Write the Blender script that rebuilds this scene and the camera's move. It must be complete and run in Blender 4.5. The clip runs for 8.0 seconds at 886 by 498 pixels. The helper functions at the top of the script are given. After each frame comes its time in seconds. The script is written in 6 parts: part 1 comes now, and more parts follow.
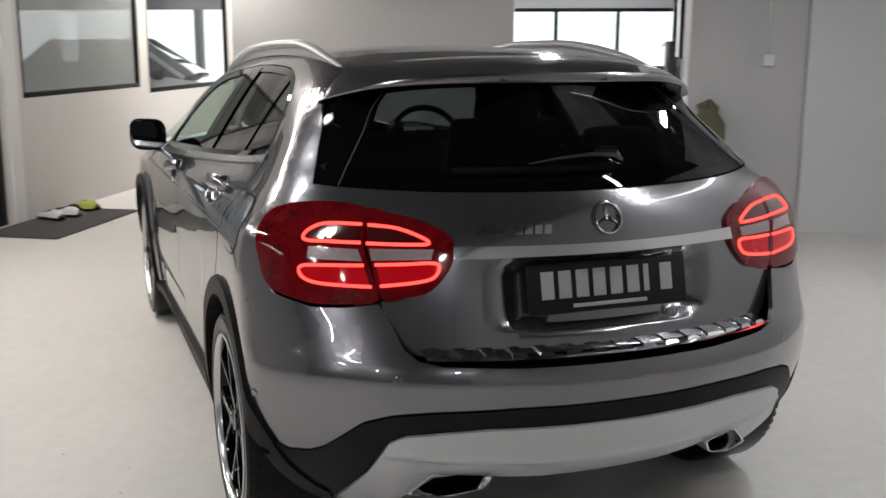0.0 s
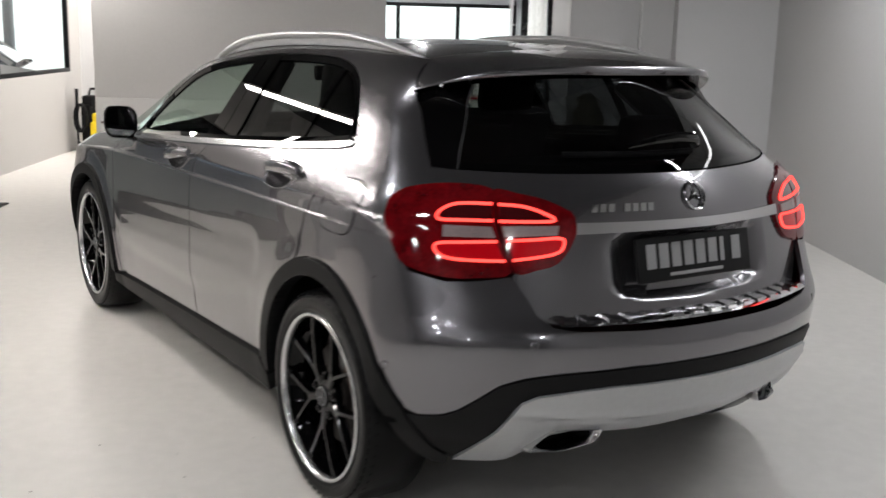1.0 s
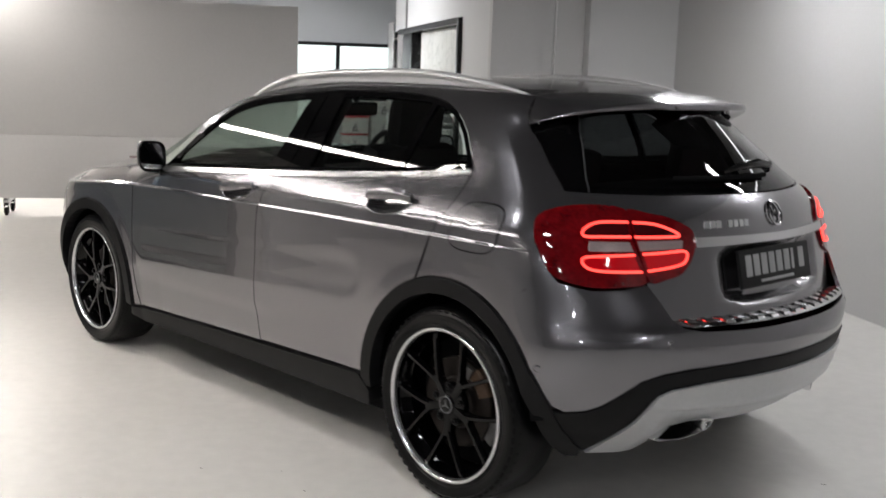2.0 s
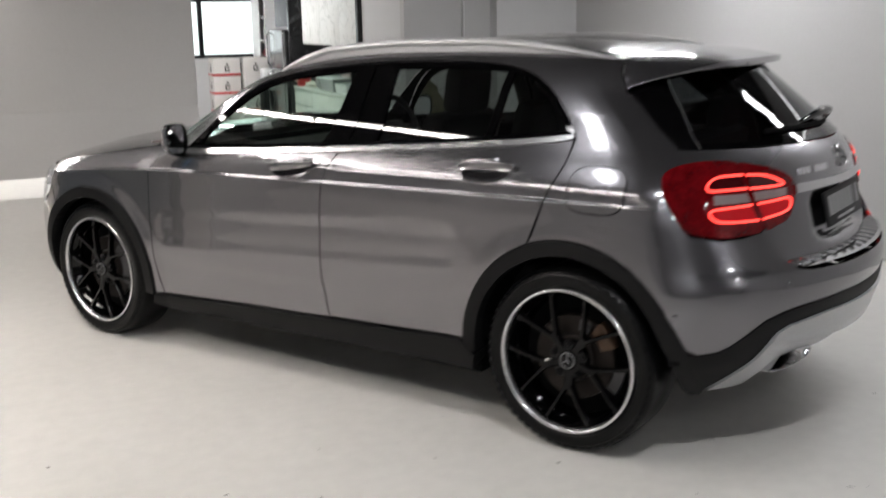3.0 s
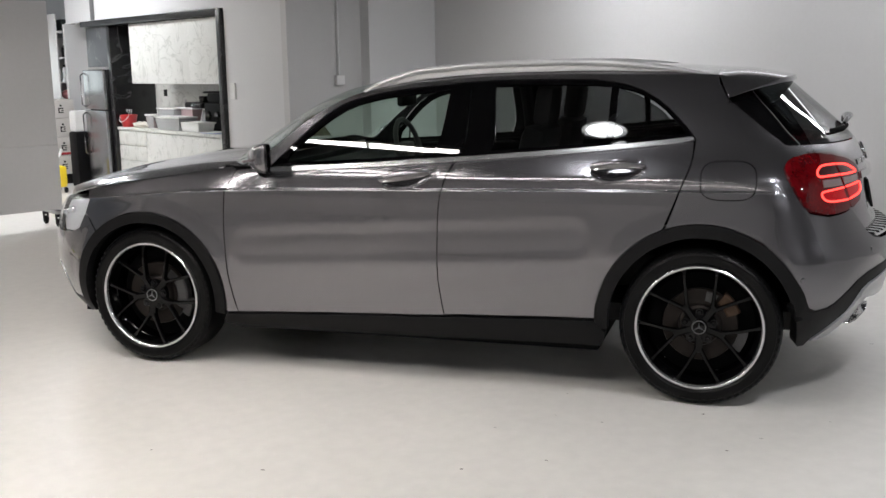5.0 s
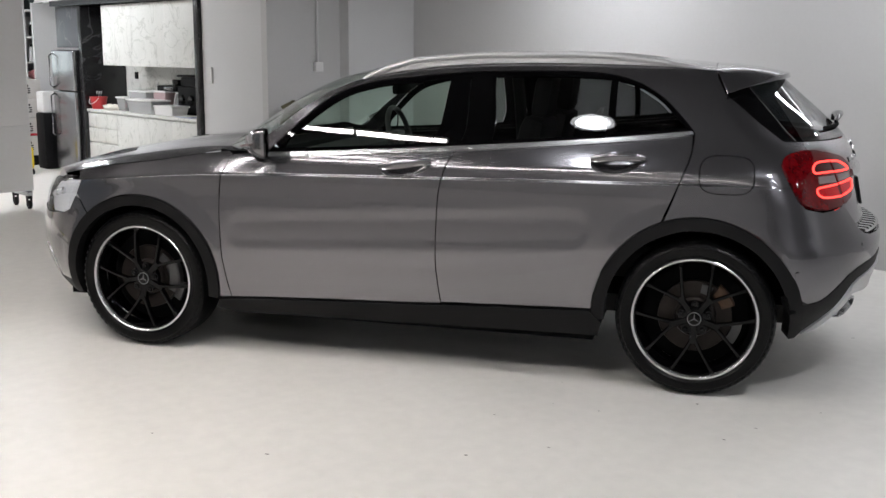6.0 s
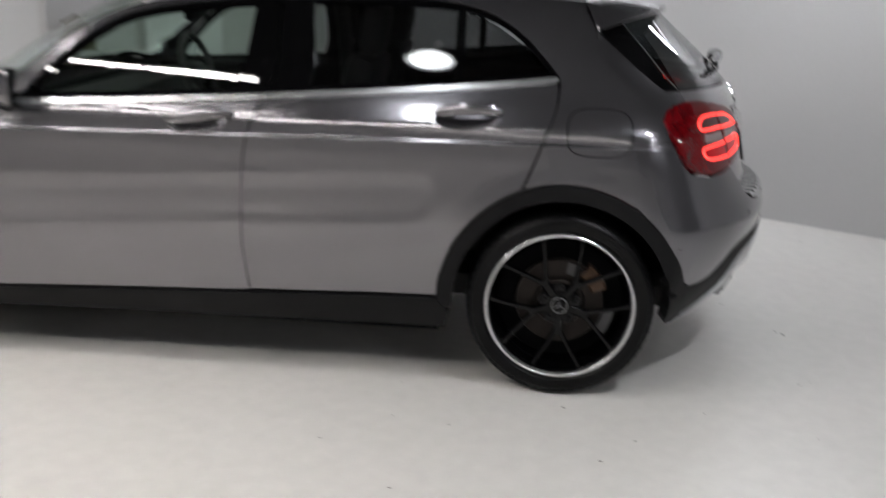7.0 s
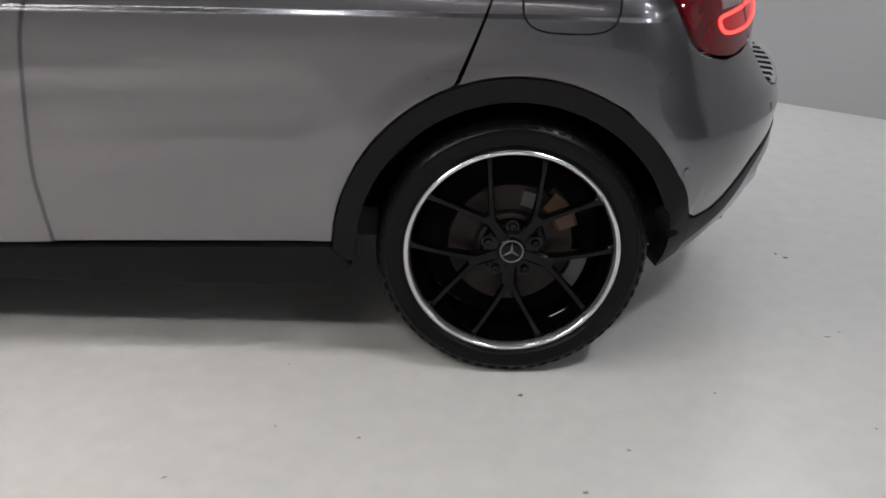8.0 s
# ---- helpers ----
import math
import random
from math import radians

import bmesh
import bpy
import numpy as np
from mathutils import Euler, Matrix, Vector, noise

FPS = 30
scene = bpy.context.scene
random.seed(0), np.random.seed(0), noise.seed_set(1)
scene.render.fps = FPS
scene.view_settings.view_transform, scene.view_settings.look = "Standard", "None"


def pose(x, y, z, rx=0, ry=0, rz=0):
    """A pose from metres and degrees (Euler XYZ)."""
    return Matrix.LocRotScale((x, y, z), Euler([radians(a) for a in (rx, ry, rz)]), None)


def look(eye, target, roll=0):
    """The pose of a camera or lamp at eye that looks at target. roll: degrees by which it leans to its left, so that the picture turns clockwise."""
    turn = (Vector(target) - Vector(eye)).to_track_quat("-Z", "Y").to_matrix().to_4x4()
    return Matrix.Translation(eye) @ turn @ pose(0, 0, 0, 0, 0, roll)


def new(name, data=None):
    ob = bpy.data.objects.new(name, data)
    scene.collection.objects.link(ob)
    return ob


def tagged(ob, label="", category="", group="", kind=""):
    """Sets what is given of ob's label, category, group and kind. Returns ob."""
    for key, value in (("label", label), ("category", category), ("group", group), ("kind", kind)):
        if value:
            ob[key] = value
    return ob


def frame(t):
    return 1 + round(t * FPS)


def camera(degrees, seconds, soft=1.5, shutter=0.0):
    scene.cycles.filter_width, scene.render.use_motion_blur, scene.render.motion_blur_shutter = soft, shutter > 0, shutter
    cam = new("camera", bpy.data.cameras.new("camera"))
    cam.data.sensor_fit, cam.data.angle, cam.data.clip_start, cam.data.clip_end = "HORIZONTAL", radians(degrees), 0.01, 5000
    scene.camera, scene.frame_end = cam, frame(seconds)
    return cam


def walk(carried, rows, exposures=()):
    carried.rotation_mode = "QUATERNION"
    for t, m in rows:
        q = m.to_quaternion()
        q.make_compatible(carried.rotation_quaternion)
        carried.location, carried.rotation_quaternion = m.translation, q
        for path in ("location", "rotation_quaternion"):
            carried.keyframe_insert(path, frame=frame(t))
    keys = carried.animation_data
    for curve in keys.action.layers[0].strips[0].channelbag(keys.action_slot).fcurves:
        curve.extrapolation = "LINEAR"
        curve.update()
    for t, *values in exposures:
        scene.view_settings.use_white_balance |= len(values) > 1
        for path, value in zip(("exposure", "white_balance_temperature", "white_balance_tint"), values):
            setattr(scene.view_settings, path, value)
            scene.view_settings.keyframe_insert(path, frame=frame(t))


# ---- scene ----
cam = camera(46.7, 8.0, shutter=.5)
PATH = [
    (0.0, (-1.313, -3.012, 1.496), (-0.617, -1.181, 1.093), 0.18),
    (0.5, (-1.715, -2.888, 1.486), (-0.81, -1.152, 1.077), 1.16),
    (0.9, (-2.088, -2.798, 1.479), (-1.062, -1.132, 1.063), 0.99),
    (1.0, (-2.242, -2.799, 1.487), (-1.168, -1.163, 1.076), 1.55),
    (1.5, (-2.715, -2.674, 1.475), (-1.558, -1.098, 1.052), 1.15),
    (1.7, (-2.913, -2.584, 1.46), (-1.66, -1.074, 1.07), 1.2),
    (2.9, (-3.947, -1.806, 1.505), (-2.378, -0.626, 1.118), -0.09),
    (3.0, (-3.997, -1.7, 1.565), (-2.408, -0.566, 1.127), -1.02),
    (3.2, (-4.184, -1.515, 1.511), (-2.556, -0.436, 1.087), 0.19),
    (3.5, (-4.404, -1.317, 1.436), (-2.698, -0.335, 1.086), 0.69),
    (4.0, (-4.771, -0.884, 1.442), (-2.991, -0.032, 1.114), 0.34),
    (4.4, (-5.039, -0.555, 1.476), (-3.187, 0.115, 1.128), -0.33),
    (4.5, (-5.086, -0.495, 1.478), (-3.229, 0.162, 1.132), -0.71),
    (6.0, (-5.326, -0.079, 1.471), (-3.431, 0.436, 1.097), 0.55),
    (6.3, (-5.118, -0.086, 1.453), (-3.238, 0.483, 1.076), 1.25),
    (6.5, (-4.941, -0.099, 1.446), (-3.059, 0.409, 0.997), 1.65),
    (6.7, (-4.748, -0.034, 1.458), (-2.839, 0.356, 1.007), 0.77),
    (7.0, (-4.407, 0.113, 1.533), (-2.489, 0.284, 0.993), 1.97),
    (7.3, (-4.07, 0.178, 1.494), (-2.178, 0.194, 0.844), 0.87),
    (7.5, (-3.805, 0.188, 1.474), (-1.949, 0.238, 0.732), -0.1),
    (8.0, (-3.22, 0.223, 1.36), (-1.382, 0.184, 0.573), 2.18),
]
walk(cam, [(t, look(eye, target, roll)) for t, eye, target, roll in PATH], ((0, .17, 6650, 10), (1.6, .12, 6650, 10), (3.0, .21, 6640, 10), (4.5, .22, 6600, 10), (6.0, .21, 6500, 10), (7.0, .20, 6450, 10), (8.0, .14, 6400, 10)))

# linear lights: x0, y0, x1, y1, height in the room, number of lengths, strength, 1 where the tube is warm; and the round ones with their strength
LIGHTS = (
    (-2.45, .45, -3.6, 3.4, 2.6, 5, 60, 1), (-3.12, -1.41, -4.75, 1.69, 2.6, 4, 83, 1),
    # third of these: fill light added for the right wall and floor
    (1.15, -.26, 2.54, -.53, 2.4, 2, 65, 0), (2.50, -.45, 2.2, 1.7, 2.4, 2, 9, 0), (1.70, 1.9, 1.70, 3.0, 2.5, 2, 110, 0),
    # both added as fill for the far left wall and the kitchen
    (-3.7, 6.0, -3.7, 9.5, 2.72, 3, 150, 1), (-.4, 7.6, -.4, 9.6, 2.72, 2, 170, 0),
    # first of these: fill light added for the rear left floor
    (-6.0, -5.6, -6.0, -2.2, 2.6, 4, 25, 1), (-2.1, -4.7, -2.1, -3.8, 2.6, 2, 90, 0),
    (-3.6, -6.6, -3.6, -6.0, 2.6, 1, 150, 0), (-2.3, -8.2, -2.3, -7.6, 2.6, 1, 150, 0), (1.4, -6.6, 1.4, -6.1, 2.6, 1, 150, 0),
)
DISCS = ((-1.6, -.16, 2.6, 22), (-1.23, -2.02, 2.6, 195))

# ---- world and light ----
world = bpy.data.worlds.new("sky")
scene.world = world
world.use_nodes = True
wn = world.node_tree.nodes
sky = wn.new("ShaderNodeTexSky")
sky.sky_type, sky.sun_disc, sky.sun_elevation, sky.sun_rotation = "NISHITA", False, radians(50), radians(200)
world.node_tree.links.new(sky.outputs["Color"], wn["Background"].inputs["Color"])
wn["Background"].inputs["Strength"].default_value = 0.1

TURN = -31.0                      # the room lies askew to the car
ROOM = pose(0, 0, 0, 0, 0, TURN)  # room axes: x across (right wall +), y along
CEILING = 3.1


# ---- small tools ----
def part(name, bm, material, parent=None, label="", at=None, flat=False):
    """Links a bmesh as one mesh object, under a thing where one is given."""
    me = bpy.data.meshes.new(name)
    bmesh.ops.recalc_face_normals(bm, faces=bm.faces) if flat else None
    bm.to_mesh(me)
    bm.free()
    if not flat:
        for p in me.polygons:
            p.use_smooth = True
    if "skin_normal" in me.attributes:
        keep = [Vector(d.vector) for d in me.attributes["skin_normal"].data]
        me.normals_split_custom_set([keep[v] if keep[v].dot(p.normal) > .5 else p.normal for p in me.polygons for v in p.vertices])
    for m in material if isinstance(material, (list, tuple)) else [material]:
        me.materials.append(m)
    ob = new(name, me)
    if parent:
        ob.parent = parent
    if at is not None:
        ob.matrix_local = at
    if label:
        ob["label"] = label
    return ob


def thing(name, label, category, at=None, group="", kind=""):
    ob = new(name)
    if at is not None:
        ob.matrix_local = at
    return tagged(ob, label, category, group, kind)


def box(bm, x0, x1, y0, y1, z0, z1, bevel=0.0, m=None):
    """Adds a box with bevelled edges."""
    made = bmesh.ops.create_cube(bm, size=1.0)["verts"]
    for v in made:
        v.co = Vector((x0 + (v.co.x + .5) * (x1 - x0), y0 + (v.co.y + .5) * (y1 - y0), z0 + (v.co.z + .5) * (z1 - z0)))
    if bevel:
        edges = list({e for v in made for e in v.link_edges})
        made = list({v for f in bmesh.ops.bevel(bm, geom=edges, offset=bevel, segments=2, profile=.6, affect="EDGES")["faces"] for v in f.verts} | {v for v in made if v.is_valid})
    if m is not None:
        for v in made:
            v.co = m @ v.co
    return made


def lathe(bm, profile, n=48, axis="x", centre=(0, 0, 0), closed=False, a0=0.0, a1=360.0):
    """Turns a profile of (along, radius) about an axis."""
    full = abs(a1 - a0 - 360) < 1e-6
    rings = []
    for i in range(n if full else n + 1):
        a = radians(a0 + (a1 - a0) * i / n)
        c, s = math.cos(a), math.sin(a)
        ring = []
        for d, r in profile:
            p = {"x": (d, r * c, r * s), "y": (r * s, d, r * c), "z": (r * c, r * s, d)}[axis]
            ring.append(bm.verts.new((p[0] + centre[0], p[1] + centre[1], p[2] + centre[2])))
        rings.append(ring)
    m = len(profile)
    for i in range(len(rings) if full else len(rings) - 1):
        a, b = rings[i], rings[(i + 1) % len(rings)]
        for j in range(m if closed else m - 1):
            k = (j + 1) % m
            try:
                bm.faces.new((a[j], a[k], b[k], b[j]))
            except ValueError:
                pass
    return rings


def tube(bm, points, radius, n=8, squash=1.0, cap=True):
    """A round bar along points."""
    pts = [Vector(p) for p in points]
    rings = []
    for i, p in enumerate(pts):
        d = (pts[min(i + 1, len(pts) - 1)] - pts[max(i - 1, 0)]).normalized()
        side = d.cross(Vector((0, 0, 1)))
        side = Vector((1, 0, 0)) if side.length < 1e-4 else side.normalized()
        up = side.cross(d).normalized()
        r = radius[i] if isinstance(radius, (list, tuple)) else radius
        rings.append([bm.verts.new(p + side * (math.cos(2 * math.pi * k / n) * r) + up * (math.sin(2 * math.pi * k / n) * r * squash)) for k in range(n)])
    for a, b in zip(rings, rings[1:]):
        for k in range(n):
            bm.faces.new((a[k], a[(k + 1) % n], b[(k + 1) % n], b[k]))
    if cap:
        bm.faces.new(rings[0][::-1])
        bm.faces.new(rings[-1])
    return rings


def sharpen(bm, degrees=35):
    bm.normal_update()
    for e in bm.edges:
        if len(e.link_faces) == 2 and e.calc_face_angle(0) > radians(degrees):
            e.smooth = False
    return bm


def fixed(bm):
    bmesh.ops.recalc_face_normals(bm, faces=bm.faces)
    return sharpen(bm)


# ---- materials ----
def surface(name, colour, rough=.5, metal=0.0, coat=0.0, spread=.06, big=1.5, fine=60.0, bump=0.0, wear=.08, emit=None, strength=0.0, spec=.5):
    """A worn, grained surface: colour varied at two scales, roughness by wear, fine relief."""
    m = bpy.data.materials.new(name)
    m.use_nodes = True
    t = m.node_tree
    b = t.nodes["Principled BSDF"]
    b.inputs["Metallic"].default_value = metal
    b.inputs["Coat Weight"].default_value = coat
    b.inputs["Coat Roughness"].default_value = .02
    b.inputs["Specular IOR Level"].default_value = spec
    co = t.nodes.new("ShaderNodeTexCoord")
    n1, n2 = t.nodes.new("ShaderNodeTexNoise"), t.nodes.new("ShaderNodeTexNoise")
    n1.inputs["Scale"].default_value, n1.inputs["Detail"].default_value = big, 4
    n2.inputs["Scale"].default_value, n2.inputs["Detail"].default_value = fine, 3
    for n in (n1, n2):
        t.links.new(co.outputs["Object"], n.inputs["Vector"])
    mixed = t.nodes.new("ShaderNodeMath")
    mixed.operation = "MULTIPLY_ADD"
    mixed.inputs[1].default_value = .45
    t.links.new(n2.outputs["Fac"], mixed.inputs[0])
    half = t.nodes.new("ShaderNodeMath")
    half.operation = "MULTIPLY"
    half.inputs[1].default_value = .55
    t.links.new(n1.outputs["Fac"], half.inputs[0])
    t.links.new(half.outputs[0], mixed.inputs[2])
    ramp = t.nodes.new("ShaderNodeValToRGB")
    ramp.color_ramp.elements[0].position, ramp.color_ramp.elements[1].position = .3, .7
    ramp.color_ramp.elements[0].color = (*[c * (1 - spread) for c in colour], 1)
    ramp.color_ramp.elements[1].color = (*[min(c * (1 + spread), 1) for c in colour], 1)
    t.links.new(mixed.outputs[0], ramp.inputs["Fac"])
    t.links.new(ramp.outputs["Color"], b.inputs["Base Color"])
    rr = t.nodes.new("ShaderNodeMapRange")
    rr.inputs["To Min"].default_value, rr.inputs["To Max"].default_value = max(rough - wear * rough, 0), min(rough + wear * rough, 1)
    t.links.new(n1.outputs["Fac"], rr.inputs["Value"])
    t.links.new(rr.outputs["Result"], b.inputs["Roughness"])
    if bump:
        bp = t.nodes.new("ShaderNodeBump")
        bp.inputs["Strength"].default_value, bp.inputs["Distance"].default_value = bump, .002
        t.links.new(n2.outputs["Fac"], bp.inputs["Height"])
        t.links.new(bp.outputs["Normal"], b.inputs["Normal"])
    if emit:
        b.inputs["Emission Color"].default_value, b.inputs["Emission Strength"].default_value = (*emit, 1), strength
    return m


def pane_of(name, tint, rough=0.0, gloss=1.75, film=None, cover=.55):
    """Thin window glass: lets tinted light through and mirrors by Fresnel."""
    m = bpy.data.materials.new(name)
    m.use_nodes = True
    t = m.node_tree
    t.nodes.remove(t.nodes["Principled BSDF"])
    clear, mirror, mix, fr, bend, lift = (t.nodes.new("ShaderNode" + k) for k in ("BsdfTransparent", "BsdfGlossy", "MixShader", "LayerWeight", "Math", "Math"))
    clear.inputs["Color"].default_value = (*tint, 1)
    mirror.inputs["Roughness"].default_value = rough
    base = ((gloss - 1) / (gloss + 1)) ** 2
    fr.inputs["Blend"].default_value = .5
    bend.operation, lift.operation = "POWER", "MULTIPLY_ADD"
    bend.inputs[1].default_value = 5
    lift.inputs[1].default_value, lift.inputs[2].default_value = 1 - base, base
    t.links.new(fr.outputs["Facing"], bend.inputs[0])
    t.links.new(bend.outputs[0], lift.inputs[0])
    t.links.new(lift.outputs[0], mix.inputs[0])
    t.links.new(clear.outputs[0], mix.inputs[1])
    if film:
        dull, over = t.nodes.new("ShaderNodeBsdfDiffuse"), t.nodes.new("ShaderNodeMixShader")
        dull.inputs["Color"].default_value = (*film, 1)
        over.inputs[0].default_value = cover
        t.links.new(clear.outputs[0], over.inputs[1])
        t.links.new(dull.outputs[0], over.inputs[2])
        t.links.new(over.outputs[0], mix.inputs[1])
    t.links.new(mirror.outputs[0], mix.inputs[2])
    t.links.new(mix.outputs[0], t.nodes["Material Output"].inputs["Surface"])
    return m


def glow(name, colour, strength):
    m = bpy.data.materials.new(name)
    m.use_nodes = True
    t = m.node_tree
    t.nodes.remove(t.nodes["Principled BSDF"])
    e = t.nodes.new("ShaderNodeEmission")
    e.inputs["Color"].default_value, e.inputs["Strength"].default_value = (*colour, 1), strength
    t.links.new(e.outputs[0], t.nodes["Material Output"].inputs["Surface"])
    return m


def flaked(name, colour, rough):
    """Metallic car paint: dark grey flakes under a clear coat."""
    m = surface(name, colour, rough, metal=.9, coat=1.0, spread=.03, big=.8, fine=900, wear=.05)
    t = m.node_tree
    b = t.nodes["Principled BSDF"]
    b.inputs["Coat IOR"].default_value = 1.62
    v = t.nodes.new("ShaderNodeTexVoronoi")
    v.inputs["Scale"].default_value = 1400
    bp = t.nodes.new("ShaderNodeBump")
    bp.inputs["Strength"].default_value, bp.inputs["Distance"].default_value = .06, .0004
    co = t.nodes.new("ShaderNodeTexCoord")
    t.links.new(co.outputs["Object"], v.inputs["Vector"])
    t.links.new(v.outputs["Distance"], bp.inputs["Height"])
    t.links.new(bp.outputs["Normal"], b.inputs["Normal"])
    return m


def marbled(name, ground, vein, scale, sharp, gloss=.45):
    """Polished stone laminate with thin veins."""
    m = surface(name, ground, gloss, spread=.10, big=3, fine=45)
    t = m.node_tree
    b = t.nodes["Principled BSDF"]
    ramp_out = b.inputs["Base Color"].links[0].from_socket
    co, n, w, r, mx = (t.nodes.new("ShaderNode" + k) for k in ("TexCoord", "TexNoise", "Math", "ValToRGB", "Mix"))
    n.inputs["Scale"].default_value, n.inputs["Detail"].default_value, n.inputs["Distortion"].default_value = scale, 6, 1.2
    t.links.new(co.outputs["Object"], n.inputs["Vector"])
    w.operation = "PINGPONG"
    w.inputs[1].default_value = .5
    t.links.new(n.outputs["Fac"], w.inputs[0])
    r.color_ramp.elements[0].position, r.color_ramp.elements[1].position = .5 - sharp, .5
    t.links.new(w.outputs[0], r.inputs["Fac"])
    mx.data_type = "RGBA"
    t.links.new(r.outputs["Color"], mx.inputs["Factor"])
    t.links.new(ramp_out, mx.inputs[6])
    mx.inputs[7].default_value = (*vein, 1)
    t.links.new(mx.outputs[2], b.inputs["Base Color"])
    return m


PAINT = flaked("grey_paint", (.188, .183, .197), .225)
PLASTIC = surface("black_cladding", (.0048, .0048, .0053), .5, spec=.18, spread=.15, fine=300, bump=.08)
GLOSS_BLACK = surface("gloss_black", (.001, .001, .0012), .015, spread=.1)
CHROME = surface("chrome", (.72, .72, .73), .10, metal=1.0, spread=.03)
SATIN = surface("satin_silver", (.62, .63, .64), .26, metal=.9, spread=.04, coat=.3)
BRIGHT_STEEL = surface("bright_steel", (.60, .60, .61), .07, metal=1.0, spread=.06)
SEAM_GREY = surface("seam_grey", (.045, .045, .048), .5, spread=.05)
HEAD_WHITE = surface("headlamp_bright", (.72, .73, .75), .22, metal=.35, spread=.15, fine=120)
RAIL = surface("rail_silver", (.58, .58, .59), .38, metal=.35, spread=.04)
SKID = surface("silver_skid_plate", (.52, .53, .54), .33, metal=.55, spread=.05, coat=.35)
RUBBER = surface("tyre_rubber", (.0035, .0035, .0038), .30, spec=.16, spread=.25, fine=120, bump=.25, big=6)
RIM_BLACK = surface("rim_black", (.0015, .0015, .0018), .05, spec=.22, spread=.15)
RIM_LIP = surface("rim_lip", (.66, .66, .67), .22, metal=.9, spread=.05)
DISC = surface("brake_disc", (.022, .018, .016), .45, metal=.7, spread=.2, big=8)
CALIPER = surface("caliper", (.09, .09, .093), .45, metal=.5, spread=.15)
RUST = surface("brown_caliper", (.085, .048, .028), .5, metal=.3, spread=.3, big=12)
CAP_GREY = surface("cap_grey", (.20, .20, .205), .3, metal=.7, spread=.05)
BOLT = surface("dark_bolt", (.012, .012, .013), .18, metal=.6, spread=.1)
DARK = surface("dark_trim", (.003, .003, .0035), .8, spec=.1, spread=.2)
CABIN = surface("cabin_black", (.022, .022, .0225), .65, spec=.3, spread=.2, fine=200, bump=.1)
CABIN_GREY = surface("cabin_grey", (.22, .21, .20), .75, spread=.1)
GLASS_FRONT = pane_of("glass_front", (.78, .88, .82))
GLASS_REAR = pane_of("glass_privacy", (.29, .30, .30))
GLASS_CLEAR = pane_of("glass_clear", (.85, .90, .88))
LAMP_RED = surface("lamp_red", (.085, .0015, .003), .05, spec=.6, spread=.7, big=16, fine=90, emit=(1.0, .008, .03), strength=.012)
LAMP_DARK = surface("lamp_dark_red", (.05, .002, .004), .08, coat=1.0, spread=.1)
LAMP_CLEAR = surface("lamp_clear", (.34, .27, .27), .2, coat=.5, metal=.2, spread=.25, fine=220)
GUIDE = glow("light_guide", (1.0, .055, .045), 3.2)
LAMP_GLOW = surface("lamp_glowing_red", (.10, .001, .002), .05, spread=.3, fine=160, emit=(1.0, .006, .018), strength=.24)
HEAD_GLASS = pane_of("headlamp_glass", (.93, .95, .97), gloss=1.5)
PLATE_BLACK = surface("plate_black", (.006, .006, .0065), .5, spec=.25)
PLATE_WHITE = surface("plate_white", (.34, .34, .345), .5, spread=.15, fine=200)


# ---- the car's skin: half width, tail and nose by height ----
def curve(points):
    """A smooth monotone curve through (a, b) pairs."""
    xs = np.array([p[0] for p in points], float)
    ys = np.array([p[1] for p in points], float)
    h = np.diff(xs)
    d = np.diff(ys) / h
    m = np.zeros(len(xs))
    m[0], m[-1] = d[0], d[-1]
    for i in range(1, len(xs) - 1):
        if d[i - 1] * d[i] > 0:
            w1, w2 = 2 * h[i] + h[i - 1], h[i] + 2 * h[i - 1]
            m[i] = (w1 + w2) / (w1 / d[i - 1] + w2 / d[i])

    def f(x):
        x = min(max(x, xs[0]), xs[-1])
        i = min(int(np.searchsorted(xs, x, side="right")) - 1, len(h) - 1)
        t = (x - xs[i]) / h[i]
        return float((1 + 2 * t) * (1 - t) ** 2 * ys[i] + t * (1 - t) ** 2 * h[i] * m[i] + t * t * (3 - 2 * t) * ys[i + 1] + t * t * (t - 1) * h[i] * m[i + 1])
    return f


half_width = curve([(.10, .83), (.20, .855), (.30, .882), (.40, .894), (.55, .901), (.72, .904), (.85, .902), (.93, .895), (.965, .889), (.98, .884), (.994, .874), (1.04, .838), (1.10, .787), (1.153, .7484), (1.24, .691), (1.313, .638), (1.37, .592), (1.43, .535), (1.50, .455)])
glass_width = curve([(.98, .844), (1.03, .819), (1.10, .780), (1.153, .7484), (1.24, .691), (1.313, .638), (1.37, .592), (1.43, .535), (1.50, .455)])
tail_gate = curve([(.60, -.775), (.72, -.755), (.82, -.735), (.92, -.712), (1.0, -.692), (1.06, -.67), (1.12, -.63), (1.20, -.547), (1.31, -.42), (1.38, -.34), (1.42, -.29), (1.50, -.20)])
def tail_glass(z):
    return tail_gate(z)


tail_bumper = curve([(0.15, -0.59), (0.25, -0.652), (0.33, -0.728), (0.4, -0.783), (0.5, -0.822), (0.58, -0.836), (0.64, -0.838), (0.69, -0.823), (0.72, -0.805), (0.8, -0.765), (0.88, -0.725), (0.95, -0.705), (1, -0.692), (1.06, -0.67), (1.2, -0.57)])
nose = curve([(.10, 3.34), (.22, 3.45), (.32, 3.53), (.42, 3.57), (.52, 3.585), (.68, 3.56), (.80, 3.51), (.88, 3.42), (.95, 3.3), (1.05, 3.1)])
